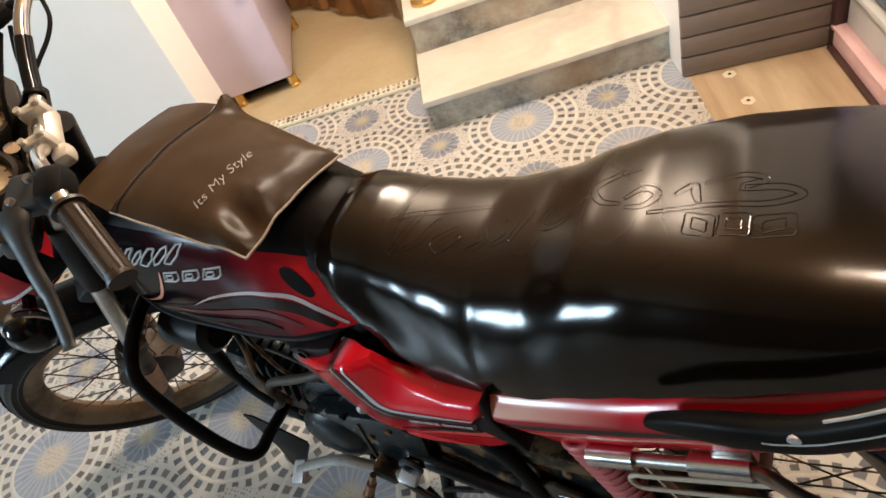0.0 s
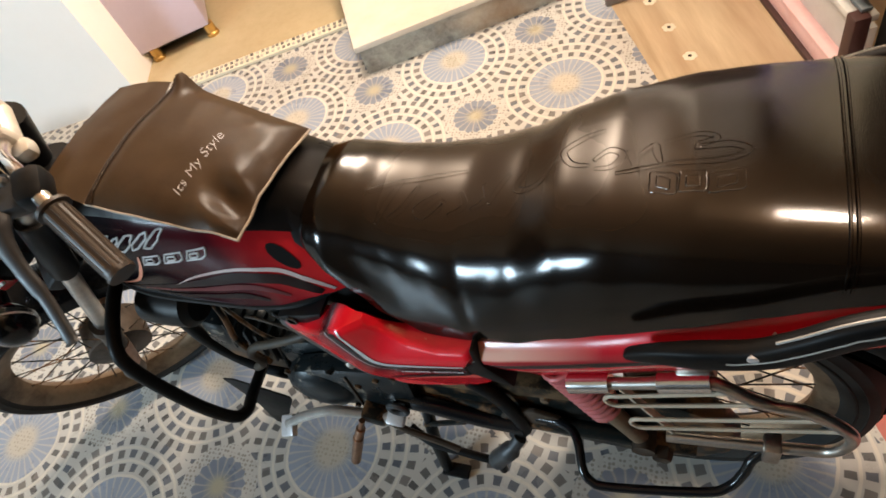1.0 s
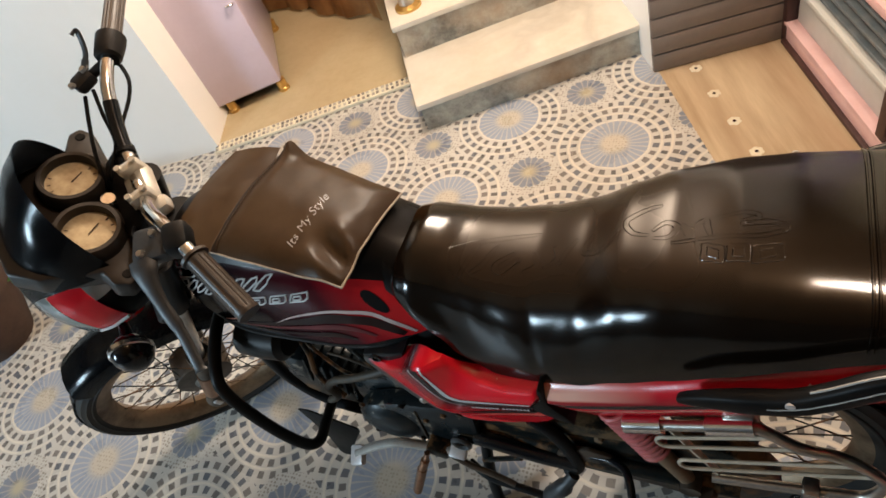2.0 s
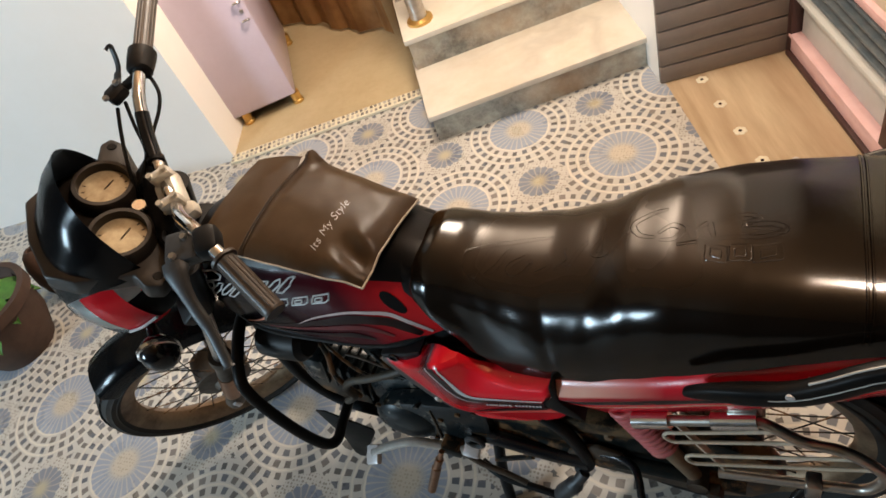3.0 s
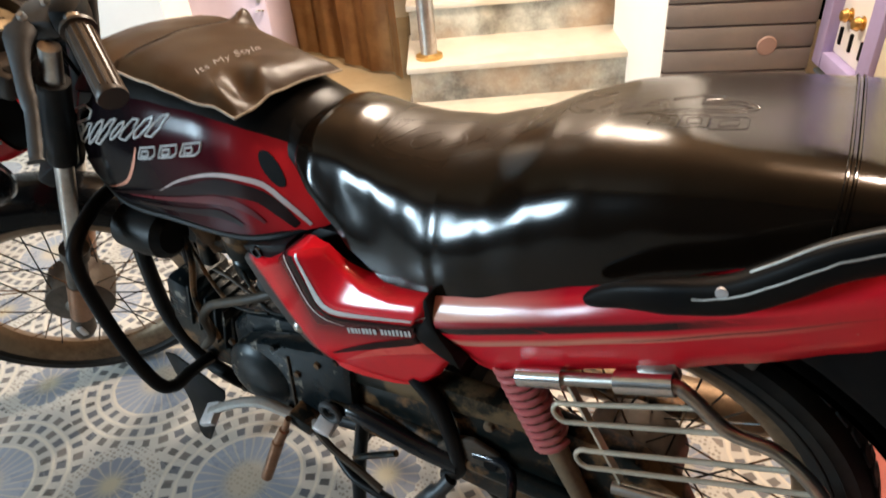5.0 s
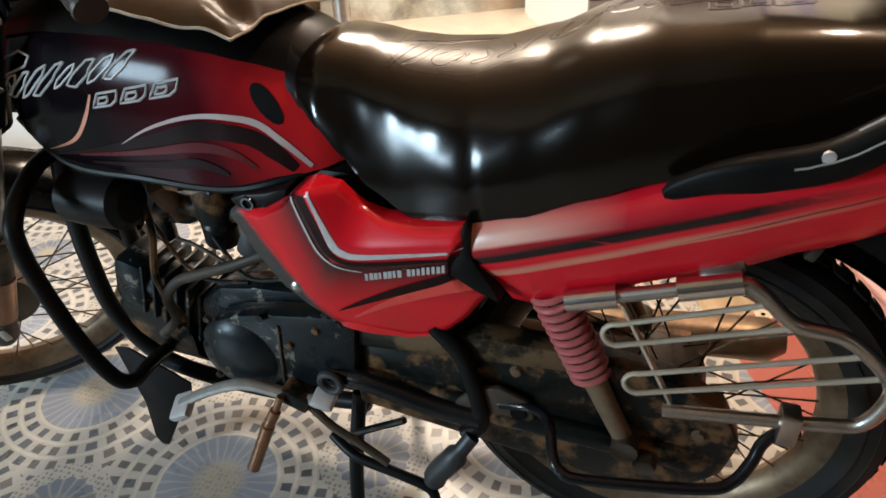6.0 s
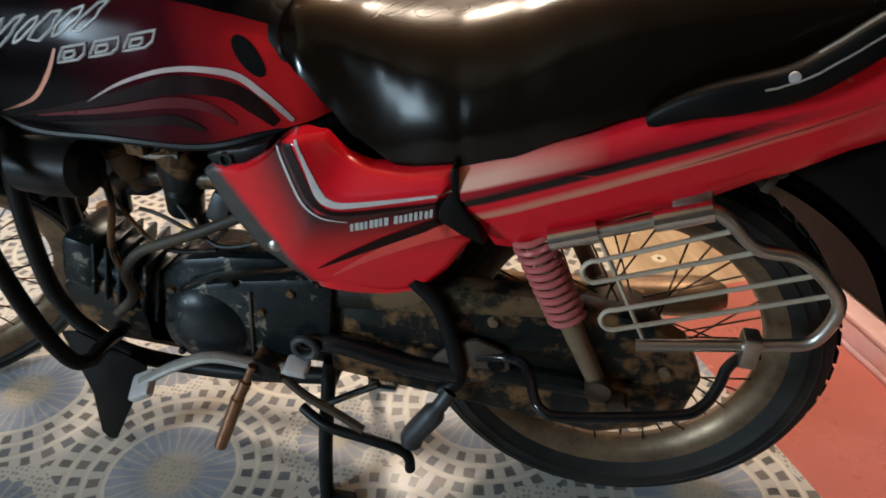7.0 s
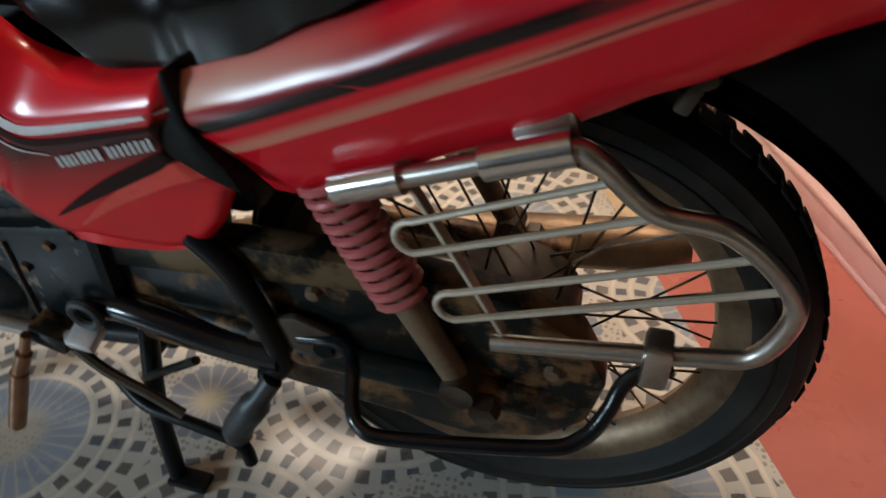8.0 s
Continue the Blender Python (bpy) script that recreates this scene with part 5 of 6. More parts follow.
arc = [(C.x + 0.328 * math.cos(radians(a)), C.z + 0.328 * math.sin(radians(a))) for a in (118, 108, 98, 85, 70, 52, 34, 16)]
mudguard("front_mudguard", tuple(C), arc, 0.055, 0.045, BLACK_GLOSS, LOWER, "glossy black front mudguard")

# ---- fork, bars, cowl ----


def steered(name, bm, material, parent=bike, label=""):
    bm.transform(STEER)
    return part(name, bm, material, parent, label)


def lowered(name, bm, material, parent=bike, label=""):
    bm.transform(LOWER)
    return part(name, bm, material, parent, label)


for y in (-0.092, 0.092):
    a = Vector((-1.255, y, 0.30))
    up = lambda d: a + STEER_S * d
    leg = lowered("fork_leg", tube([up(-0.02), up(0.0), up(0.03), up(0.24), up(0.245), up(0.27)], [0.02, 0.026, 0.022, 0.021, 0.027, 0.027], 16), DUSTY, bike, "dusty fork leg with rusty slider")
    lowered("stanchion", tube([up(0.26), up(0.72)], 0.0155, 14), STEEL, leg)
    lowered("slider_sleeve", tube([up(0.05), up(0.16)], 0.0232, 16), COPPER, leg)
    lowered("shroud", tube([up(0.50), up(0.66)], 0.024, 14), BLACK_METAL, leg)
    lowered("reflector", box((0.012, 0.006, 0.03), Matrix.Translation(up(0.02) + Vector((0, math.copysign(0.025, y), 0))), 0.002), SILVER, leg)
bm = box((0.07, 0.18, 0.03), Matrix.Translation((-0.945, -0.02, 0.955)) @ pose(0, 0, 0, 0, -26), 0.01)
steered("top_clamp", bm, BLACK_METAL, bike, "black fork clamp")
bm = box((0.05, 0.075, 0.03), Matrix.Translation((-0.918, -0.043, 0.972)) @ pose(0, 0, 0, 0, -20), 0.01)
box((0.03, 0.03, 0.028), Matrix.Translation((-0.9, -0.09, 0.965)), 0.01, bm)
steered("clamp_bridge", bm, ALLOY, bike, "bright alloy bar clamp bridge")
bm = box((0.09, 0.24, 0.035), Matrix.Translation((-1.07, 0, 0.72)) @ pose(0, 0, 0, 0, -26), 0.01)
steered("lower_clamp", bm, BLACK_METAL, bike)
steered("steering_stem", tube([(-1.04, 0, 0.68), (-0.915, 0, 0.95)], 0.026, 14), BLACK_METAL, bike)
for y in (-0.075, -0.012):
    bm = box((0.042, 0.02, 0.04), Matrix.Translation((-0.915, y, 0.985)), 0.008)
    for q in (-0.014, 0.014):
        lathe([(0, 0.006), (0.0055, 0.006), (0.006, 0)], Matrix.Translation((-0.915 + q, y, 1.004)), 8, bm)
    steered("bar_clamp", bm, ALLOY, bike, "bright bar clamp with bolts")
BAR = [(-0.82, -0.375, 1.012), (-0.848, -0.272, 1.04), (-0.87, -0.2, 1.045), (-0.895, -0.14, 1.025), (-0.912, -0.08, 0.988), (-0.916, -0.045, 0.984), (-0.919, 0.0, 0.975), (-0.917, 0.045, 0.982), (-0.894, 0.119, 1.016), (-0.872, 0.168, 1.03), (-0.839, 0.246, 1.027), (-0.797, 0.361, 1.017)]
bar = steered("handlebar", tube(spline(BAR, 6), 0.0112, 12), CHROME, bike, "chrome handlebar turned to the side")
for s in (-1, 1):
    a, b = (Vector((-0.85, -0.265, 1.041)), Vector((-0.82, -0.377, 1.012))) if s < 0 else (Vector((-0.85, 0.218, 1.0285)), Vector((-0.796, 0.366, 1.017)))
    d = (b - a)
    bm = tube([a, a + d * 0.04, a + d * 0.05, a + d * 0.96, a + d * 0.965, b], [0.022, 0.022, 0.0165, 0.0165, 0.0185, 0.0175], 20)
    ribs = []
    for k in range(14):  # ribs of the rubber
        ang = 2 * math.pi * k / 14
        o = Vector((math.cos(ang) * 0.0168, 0, math.sin(ang) * 0.0168))
        ribs.append(tube([a + d * 0.08 + o, a + d * 0.94 + o], 0.0016, 5))
    grip = steered("grip", bm, GRIP_RUBBER, bar, "ribbed black rubber grip")
    for rib in ribs:
        steered("rib", rib, GRIP_RUBBER, grip)
    if s < 0:
        housing = box((0.04, 0.05, 0.042), Matrix.Translation((-0.862, -0.225, 1.04)) @ pose(0, 0, 0, 0, 10, -12), 0.012)
        lever = [(-0.926, -0.219, 1.037), (-0.932, -0.249, 1.029), (-0.935, -0.289, 1.009), (-0.934, -0.323, 0.991), (-0.937, -0.355, 0.975), (-0.94, -0.385, 0.962)]
        thick = [0.022] * 4 + [0.019, 0.017, 0.015, 0.0135, 0.0125] + [0.0115] * 6 + [0.0095] * 9 + [0.0085] + [0.012]
        perch, at = (0.06, 0.055, 0.03), (-0.904, -0.203, 1.031)
        cables = [[(-0.92, -0.18, 1.02), (-0.95, -0.13, 0.99), (-0.965, -0.07, 0.93), (-0.97, -0.05, 0.82), (-0.96, -0.04, 0.72)], [(-0.9, -0.17, 1.02), (-0.92, -0.12, 0.99), (-0.945, -0.07, 0.93), (-0.96, -0.05, 0.8), (-0.955, -0.04, 0.7)]]
    else:
        housing = tube([(-0.864, 0.187, 1.0295), (-0.862, 0.192, 1.0295), (-0.85, 0.218, 1.0285), (-0.845, 0.23, 1.028)], [0.018, 0.023, 0.0255, 0.0255], 20)
        lever = [(-0.912, 0.205, 1.024), (-0.908, 0.214, 1.026), (-0.896, 0.224, 1.034), (-0.889, 0.234, 1.044), (-0.884, 0.242, 1.055), (-0.882, 0.249, 1.064), (-0.893, 0.245, 1.063)]
        thick = [0.0075] * 8 + [0.0055] * 16 + [0.0045] * 6 + [0.007]
        perch, at = (0.04, 0.036, 0.024), (-0.921, 0.183, 1.024)
        cables = [[(-0.938, 0.17, 1.007), (-0.953, 0.125, 0.997), (-0.967, 0.07, 0.986), (-0.984, 0.03, 0.957), (-1.004, 0.018, 0.907), (-1.0, 0.01, 0.8)], [(-0.92, 0.172, 1.007), (-0.924, 0.12, 0.998), (-0.931, 0.07, 0.978), (-0.956, 0.036, 0.97), (-0.982, 0.02, 0.947), (-0.985, 0.01, 0.82)],
                  [(-0.858, 0.186, 1.012), (-0.855, 0.176, 1.01), (-0.858, 0.153, 0.998), (-0.875, 0.128, 0.988), (-0.907, 0.093, 0.981), (-0.944, 0.048, 0.97), (-0.97, 0.02, 0.956), (-0.98, 0.0, 0.85)]]
        sleeve = spline([(-0.895, 0.117, 1.0145), (-0.908, 0.08, 0.998), (-0.918, 0.04, 0.981)], 5)
        steered("bar_sleeve", tube(sleeve, 0.0128, 14), BLACK_GLOSS, bar, "black tape round the bar")
        steered("tie", tube([sleeve[-1], sleeve[-1] + Vector((-0.001, -0.006, -0.001))], 0.0155, 14), BLACK_PLASTIC, bar)
        steered("perch_arm", tube([(-0.91, 0.186, 1.022), (-0.868, 0.185, 1.03)], 0.009, 10), BLACK_METAL, bar)
    steered("switch_box", housing, BLACK_METAL, bar)
    line = spline(lever, 5)
    thick = (thick + [thick[-1]] * len(line))[:len(line)]
    steered("lever", tube(line, thick, 12, flat=0.5), GREY_ALLOY, bar, "grey alloy hand lever")
    steered("lever_perch", box(perch, Matrix.Translation(at) @ pose(0, 0, 0, 0, 0, 20 * s), 0.009), GREY_ALLOY if s < 0 else BLACK_METAL, bar)
    for dx, dy in ((-0.016, -0.012), (0.012, 0.008)):
        steered("perch_bolt", lathe([(0, 0.006), (0.005, 0.006), (0.0065, 0)], Matrix.Translation((at[0] + dx, at[1] + dy, at[2] + perch[2] / 2)), 8), STEEL, bar)
    for cable in cables:
        steered("cable", tube(spline(cable, 6), 0.0036, 8), BLACK_PLASTIC, bar)
# instruments
pod_m = Matrix.Translation((-1.035, 0, 0.948)) @ pose(0, 0, 0, 0, 28)
pod = steered("instrument_pod", slab([(-0.14, -0.085), (-0.1, -0.115), (-0.01, -0.135), (0.0, -0.165), (0.025, -0.175), (0.045, -0.16), (0.055, -0.11), (0.065, -0.045), (0.065, 0.045), (0.055, 0.11), (0.05, 0.165), (0.03, 0.188), (0.008, 0.18), (-0.01, 0.135), (-0.1, 0.115), (-0.14, 0.085), (-0.15, 0)], -0.03, 0.012, "z", 0.006), POD_PLASTIC)
pod.data.transform(STEER @ pod_m @ STEER.inverted())
tagged(pod, label="black instrument pod with two round amber dials")
for y in (-0.062, 0.056):
    m = pod_m @ Matrix.Translation((-0.008, y, 0.012))
    ring = steered("gauge", lathe([(0.044, 0.0), (0.056, 0.0), (0.056, 0.024), (0.052, 0.03), (0.045, 0.03), (0.044, 0.012)], m, 32), POD_PLASTIC, pod, "round gauge with amber dial")
    steered("dial", lathe([(0, 0.012), (0.0445, 0.011)], m, 28), DIAL, ring)
    bm = bmesh.new()
    for k in range(11):
        a = radians(-210 + 24 * k)
        box((0.006, 0.0014, 0.0006), m @ Matrix.Translation((0.037 * math.cos(a), 0.037 * math.sin(a), 0.0125)) @ Matrix.Rotation(a, 4, "Z"), bm=bm)
    box((0.026, 0.0016, 0.0008), m @ Matrix.Translation((0.008, 0.006, 0.0135)) @ pose(0, 0, 0, 0, 0, 40), bm=bm)
    steered("dial_marks", bm, BROWN_STRIPE, ring)
for y in (-0.153, 0.165):
    steered("mount_hole", lathe([(0, 0.0135), (0.008, 0.0135), (0.009, 0.0125)], pod_m @ Matrix.Translation((0.026, y, 0)), 14), BLACK_PLASTIC, pod)
m = pod_m @ Matrix.Translation((0.036, -0.002, 0.012))
steered("ignition_lock", lathe([(0, 0.014), (0.012, 0.014), (0.014, 0.01), (0.016, 0)], m, 20), CHROME, pod, "chrome ignition lock")
# cowl: rows of x, half width, middle height, half height
COWL = [(-1.045, 0.128, 0.862, 0.1), (-1.09, 0.138, 0.858, 0.112), (-1.14, 0.132, 0.848, 0.118), (-1.19, 0.112, 0.835, 0.112), (-1.225, 0.078, 0.82, 0.088), (-1.242, 0.035, 0.81, 0.05)]


def cowl_ring(row, a0, a1, count, grow=0.0):
    x, w, zc, h = row
    return [Vector((x, (w + grow) * math.copysign(abs(math.cos(a)) ** 0.8, math.cos(a)), zc + (h + grow) * math.copysign(abs(math.sin(a)) ** 0.8, math.sin(a)))) for a in (a0 + (a1 - a0) * k / (count - 1) for k in range(count))]


back_rows = [(-r[0], *r[1:]) for r in COWL]
fine = [(-(1.045 + 0.197 * k / 14), *along(back_rows, 1.045 + 0.197 * k / 14)) for k in range(15)]
bm = loft([cowl_ring(r, math.pi * 0.74, math.pi * 2.26, 37) for r in fine[4:10]], closed=False)
bmesh.ops.solidify(bm, geom=bm.faces[:], thickness=0.004)
cowl = steered("headlamp_cowl", bm, RED, bike, "red headlamp cowl with black visor")
bm = loft([cowl_ring(r, math.pi * 0.9, math.pi * 2.1, 27, -0.004) for r in fine[:7]], closed=False)
bmesh.ops.solidify(bm, geom=bm.faces[:], thickness=0.004)
steered("cowl_rear", bm, BLACK_PLASTIC, cowl, "black rear part of the cowl")
bm = loft([cowl_ring(r, math.pi * 0.7, math.pi * 2.3, 33, 0.001) for r in fine[9:]], closed=False)
bmesh.ops.solidify(bm, geom=bm.faces[:], thickness=0.004)
steered("headlamp_lens", bm, LENS, cowl, "clear headlamp lens")
visor_rows = []
for k, r in enumerate(fine[:12]):
    x, w, zc, h = r
    lean = 0.15 * (1 - k / 14) ** 1.1
    visor_rows.append(cowl_ring((x + 0.02 * (1 - k / 14), w + 0.003, zc, h + lean), (0.07 + 0.17 * k / 11) * math.pi, (0.93 - 0.17 * k / 11) * math.pi, 27))
bm = loft(visor_rows, closed=False)
bmesh.ops.solidify(bm, geom=bm.faces[:], thickness=0.004)
steered("visor", bm, BLACK_GLOSS, cowl, "glossy black visor")
for s in (-1, 1):
    decal_pts = [cowl_ring(r, math.pi * (1.06 if s < 0 else 1.94), math.pi * (1.06 if s < 0 else 1.94), 2, 0.004)[0] for r in fine[4:10]]
    steered("cowl_stripe", tube(decal_pts, 0.003, 6), SILVER, cowl)
    bulb = lathe([(0, 0.0), (0.012, 0.0), (0.014, 0.03), (0.03, 0.036), (0.042, 0.05), (0.044, 0.062), (0.038, 0.08), (0.022, 0.092), (0, 0.096)], Matrix.Translation((-1.13, 0.135 * s, 0.805)) @ pose(0, 0, 0, -90 * s) @ Matrix.Diagonal((0.8, 1.0, 1.0, 1.0)), 22)
    signal = steered("turn_signal", bulb, BLACK_GLOSS, bike, "black turn signal")
    steered("rim", lathe([(0.0435, 0.052), (0.0465, 0.054), (0.0465, 0.062), (0.0435, 0.064)], Matrix.Translation((-1.13, 0.135 * s, 0.805)) @ pose(0, 0, 0, -90 * s) @ Matrix.Diagonal((0.8, 1.0, 1.0, 1.0)), 22), CHROME, signal)

# ---- frame, engine, lower parts ----
for s in (-1, 1):
    part("down_tube", tube(spline([(-0.93, 0.03 * s, 0.72), (-0.955, 0.045 * s, 0.55), (-0.965, 0.05 * s, 0.4), (-0.95, 0.05 * s, 0.28), (-0.86, 0.05 * s, 0.19), (-0.66, 0.05 * s, 0.175), (-0.45, 0.05 * s, 0.2)], 6), 0.0155, 12), BLACK_METAL, bike)
    part("seat_rail", tube(spline([(-0.85, 0.02 * s, 0.74), (-0.6, 0.05 * s, 0.64), (-0.4, 0.09 * s, 0.62), (-0.1, 0.1 * s, 0.63), (0.3, 0.09 * s, 0.82)], 6), 0.014, 10), BLACK_METAL, bike)
    part("rear_strut", tube(spline([(-0.40, 0.09 * s, 0.62), (-0.40, 0.08 * s, 0.45), (-0.43, 0.07 * s, 0.25)], 5), 0.014, 10), BLACK_METAL, bike)
part("head_tube", tube([(-0.98, 0, 0.72), (-0.925, 0, 0.84)], 0.034, 16), BLACK_METAL, bike)
guard = [(-0.93, -0.03, 0.63), (-0.90, -0.12, 0.635), (-0.868, -0.2, 0.61), (-0.855, -0.225, 0.56), (-0.835, -0.222, 0.42), (-0.812, -0.208, 0.318), (-0.8, -0.185, 0.29), (-0.815, -0.14, 0.275), (-0.85, -0.06, 0.235)]
part("crash_bar", tube(spline(guard, 6), 0.0125, 12), BLACK_PLASTIC, bike, "black crash bar")
part("crash_bar", tube(spline([(x, -y, z) for x, y, z in guard], 6), 0.0125, 12), BLACK_PLASTIC, bike, "black crash bar")
part("horn", lathe([(0, -0.06), (0.032, -0.059), (0.041, -0.05), (0.044, 0.0), (0.042, 0.045), (0.03, 0.058), (0, 0.06)], Matrix.Translation((-0.82, -0.1, 0.582)) @ pose(0, 0, 0, 0, 90), 24), BLACK_METAL, bike, "dark satin horn cover")
flap = slab([(-0.895, 0.285), (-0.865, 0.29), (-0.79, 0.255), (-0.752, 0.235), (-0.757, 0.215), (-0.8, 0.145), (-0.864, 0.036), (-0.88, 0.034), (-0.89, 0.05), (-0.878, 0.15)], -0.125, -0.121, "y", 0.001)
part("leg_flap", flap, BLACK_PLASTIC, bike, "black rubber flap")

engine = part("engine", box((0.3, 0.18, 0.15), pose(-0.56, 0, 0.325), 0.03), ENGINE, bike, "dusty grey engine with worn paint")
cover_line = [(-0.695, 0.335), (-0.685, 0.375), (-0.655, 0.405), (-0.61, 0.425), (-0.55, 0.44), (-0.48, 0.452), (-0.412, 0.462), (-0.405, 0.45), (-0.418, 0.345), (-0.43, 0.325), (-0.5, 0.298), (-0.57, 0.28), (-0.63, 0.268), (-0.67, 0.28), (-0.69, 0.305)]
part("crankcase_cover", slab(cover_line, -0.09, -0.132, "y", 0.012), ENGINE, engine, "grey crankcase cover with paint worn off")
part("magneto_cover", lathe([(0, 0.018), (0.035, 0.017), (0.058, 0.01), (0.068, 0)], Matrix.Translation((-0.618, -0.13, 0.345)) @ pose(0, 0, 0, 90), 28), ENGINE, engine)
part("cover_joint", box((0.004, 0.006, 0.13), pose(-0.54, -0.133, 0.36, 0, 6), 0.001), DUSTY, engine)
for x, z in ((-0.66, 0.41), (-0.56, 0.435), (-0.43, 0.452), (-0.43, 0.34), (-0.56, 0.292), (-0.67, 0.29), (-0.52, 0.39), (-0.47, 0.43)):
    part("bolt", lathe([(0, 0.006), (0.0055, 0.006), (0.007, 0)], Matrix.Translation((x, -0.131, z)) @ pose(0, 0, 0, 90), 8), OILY, engine)
axis_a, axis_b = Vector((-0.69, -0.015, 0.33)), Vector((-0.85, -0.015, 0.375))
tilt = math.degrees(math.atan2(axis_b.z - axis_a.z, axis_b.x - axis_a.x))
for k in range(8):
    p = axis_a.lerp(axis_b, k / 7)
    part("fin", box((0.006, 0.13 - 0.004 * k, 0.11), Matrix.Translation(p) @ pose(0, 0, 0, 0, -tilt), 0.002), ENGINE, engine)
part("cylinder", tube([axis_a, axis_b], 0.046, 16), ENGINE, engine)
part("engine_block", box((0.24, 0.1, 0.07), Matrix.Translation((-0.78, 0, 0.325)) @ pose(0, 0, 0, 0, -tilt), 0.015), OILY, engine, "oily dark engine block")
part("sump", box((0.2, 0.12, 0.12), pose(-0.7, 0, 0.275), 0.02), OILY, engine)
part("cylinder_head", box((0.06, 0.12, 0.1), Matrix.Translation((-0.875, -0.01, 0.385)) @ pose(0, 0, 0, 0, -tilt), 0.015), ENGINE, engine)
# black mass added to fill the dark space below the tank
part("dark_filler", slab([(-0.95, 0.62), (-0.86, 0.645), (-0.6, 0.64), (-0.5, 0.62), (-0.45, 0.56), (-0.47, 0.5), (-0.53, 0.51), (-0.58, 0.535), (-0.64, 0.53), (-0.7, 0.525), (-0.735, 0.505), (-0.8, 0.5), (-0.81, 0.51), (-0.87, 0.515), (-0.91, 0.5), (-0.94, 0.47)], -0.035, 0.05, "y", 0.01), BLACK_METAL, engine, "black filler added for the dark below the tank")
part("upper_case", slab([(-0.72, 0.33), (-0.71, 0.4), (-0.665, 0.435), (-0.6, 0.447), (-0.49, 0.458), (-0.48, 0.36)], -0.088, -0.03, "y", 0.014), ENGINE, engine, "dark upper crankcase")
part("lower_case", slab([(-0.94, 0.33), (-0.9, 0.35), (-0.72, 0.36), (-0.6, 0.36), (-0.56, 0.24), (-0.7, 0.21), (-0.86, 0.22), (-0.92, 0.26)], -0.06, 0.06, "y", 0.02), OILY, engine, "oily black lower crankcase")
part("carburettor", lathe([(0, -0.05), (0.028, -0.05), (0.03, -0.01), (0.022, 0.0), (0.034, 0.005), (0.036, 0.05), (0.02, 0.065), (0, 0.066)], pose(-0.66, -0.045, 0.545, 8, 12), 20), OILY, bike, "oily dark carburettor")
part("carburettor_cap", lathe([(0, 0.03), (0.012, 0.03), (0.016, 0.024), (0.02, 0.02), (0.02, -0.02), (0.015, -0.024), (0.015, -0.045), (0, -0.046)], pose(-0.745, -0.05, 0.572, 12, -14), 18), TAN_DUST, bike, "tan dusty carburettor cap")
part("dusty_hose", tube(spline([(-0.52, -0.085, 0.535), (-0.565, -0.095, 0.518), (-0.612, -0.105, 0.499), (-0.666, -0.112, 0.479), (-0.716, -0.112, 0.455), (-0.75, -0.11, 0.415), (-0.747, -0.108, 0.379), (-0.761, -0.105, 0.354), (-0.795, -0.1, 0.321)], 6), 0.0085, 10), HOSE, bike, "dusty olive breather hose")
part("choke_lever", tube(spline([(-0.719, -0.08, 0.513), (-0.684, -0.08, 0.504), (-0.623, -0.08, 0.472), (-0.608, -0.08, 0.471), (-0.582, -0.082, 0.494)], 5), 0.0032, 8), DUSTY, bike)
part("intake_pipe", tube(spline([(-0.80, -0.02, 0.47), (-0.78, -0.03, 0.53), (-0.72, -0.04, 0.55), (-0.6, -0.05, 0.56), (-0.5, -0.05, 0.58)], 5), 0.017, 12), OILY, bike)
part("starter_lug", box((0.036, 0.03, 0.055), pose(-0.58, -0.085, 0.535, 0, 28), 0.012), GREY_ALLOY, bike)
for pts, r in (([(-0.78, -0.07, 0.6), (-0.755, -0.09, 0.53), (-0.77, -0.1, 0.44), (-0.74, -0.1, 0.36)], 0.006), ([(-0.66, -0.07, 0.52), (-0.6, -0.09, 0.47), (-0.52, -0.1, 0.49)], 0.004), ([(-0.8, -0.06, 0.56), (-0.7, -0.09, 0.46), (-0.6, -0.09, 0.46)], 0.004), ([(-0.76, -0.05, 0.64), (-0.7, -0.07, 0.6), (-0.64, -0.07, 0.6)], 0.007)):
    part("hose", tube(spline(pts, 6), r, 8), OILY, bike)
part("petcock", box((0.03, 0.03, 0.04), pose(-0.7, -0.07, 0.62), 0.006), OILY, bike)
part("exhaust_pipe", tube(spline([(-0.9, 0.06, 0.42), (-0.93, 0.1, 0.32), (-0.85, 0.13, 0.22), (-0.5, 0.15, 0.22), (-0.25, 0.17, 0.25), (-0.05, 0.178, 0.27), (0.2, 0.182, 0.296)], 6), [0.016] * 19 + [0.02, 0.028, 0.034] + [0.037] * 14 + [0.02], 16), RUSTY, bike, "rusty exhaust pipe and silencer")

chain = [(-0.43, 0.42), (-0.3, 0.44), (-0.087, 0.452), (0.02, 0.44), (0.085, 0.404), (0.112, 0.35), (0.1, 0.29), (0.06, 0.246), (-0.019, 0.22), (-0.152, 0.237), (-0.241, 0.248), (-0.43, 0.272)]
case = part("chain_case", slab(chain, -0.072, -0.112, "y", 0.008), OILY, bike, "oily black chain case with brown dirt")
part("upper_cover", slab([(-0.42, 0.452), (-0.25, 0.462), (-0.1, 0.464), (-0.1, 0.43), (-0.25, 0.415), (-0.42, 0.4)], -0.08, -0.12, "y", 0.008), DUSTY_COVER, case, "brown dusty upper cover")
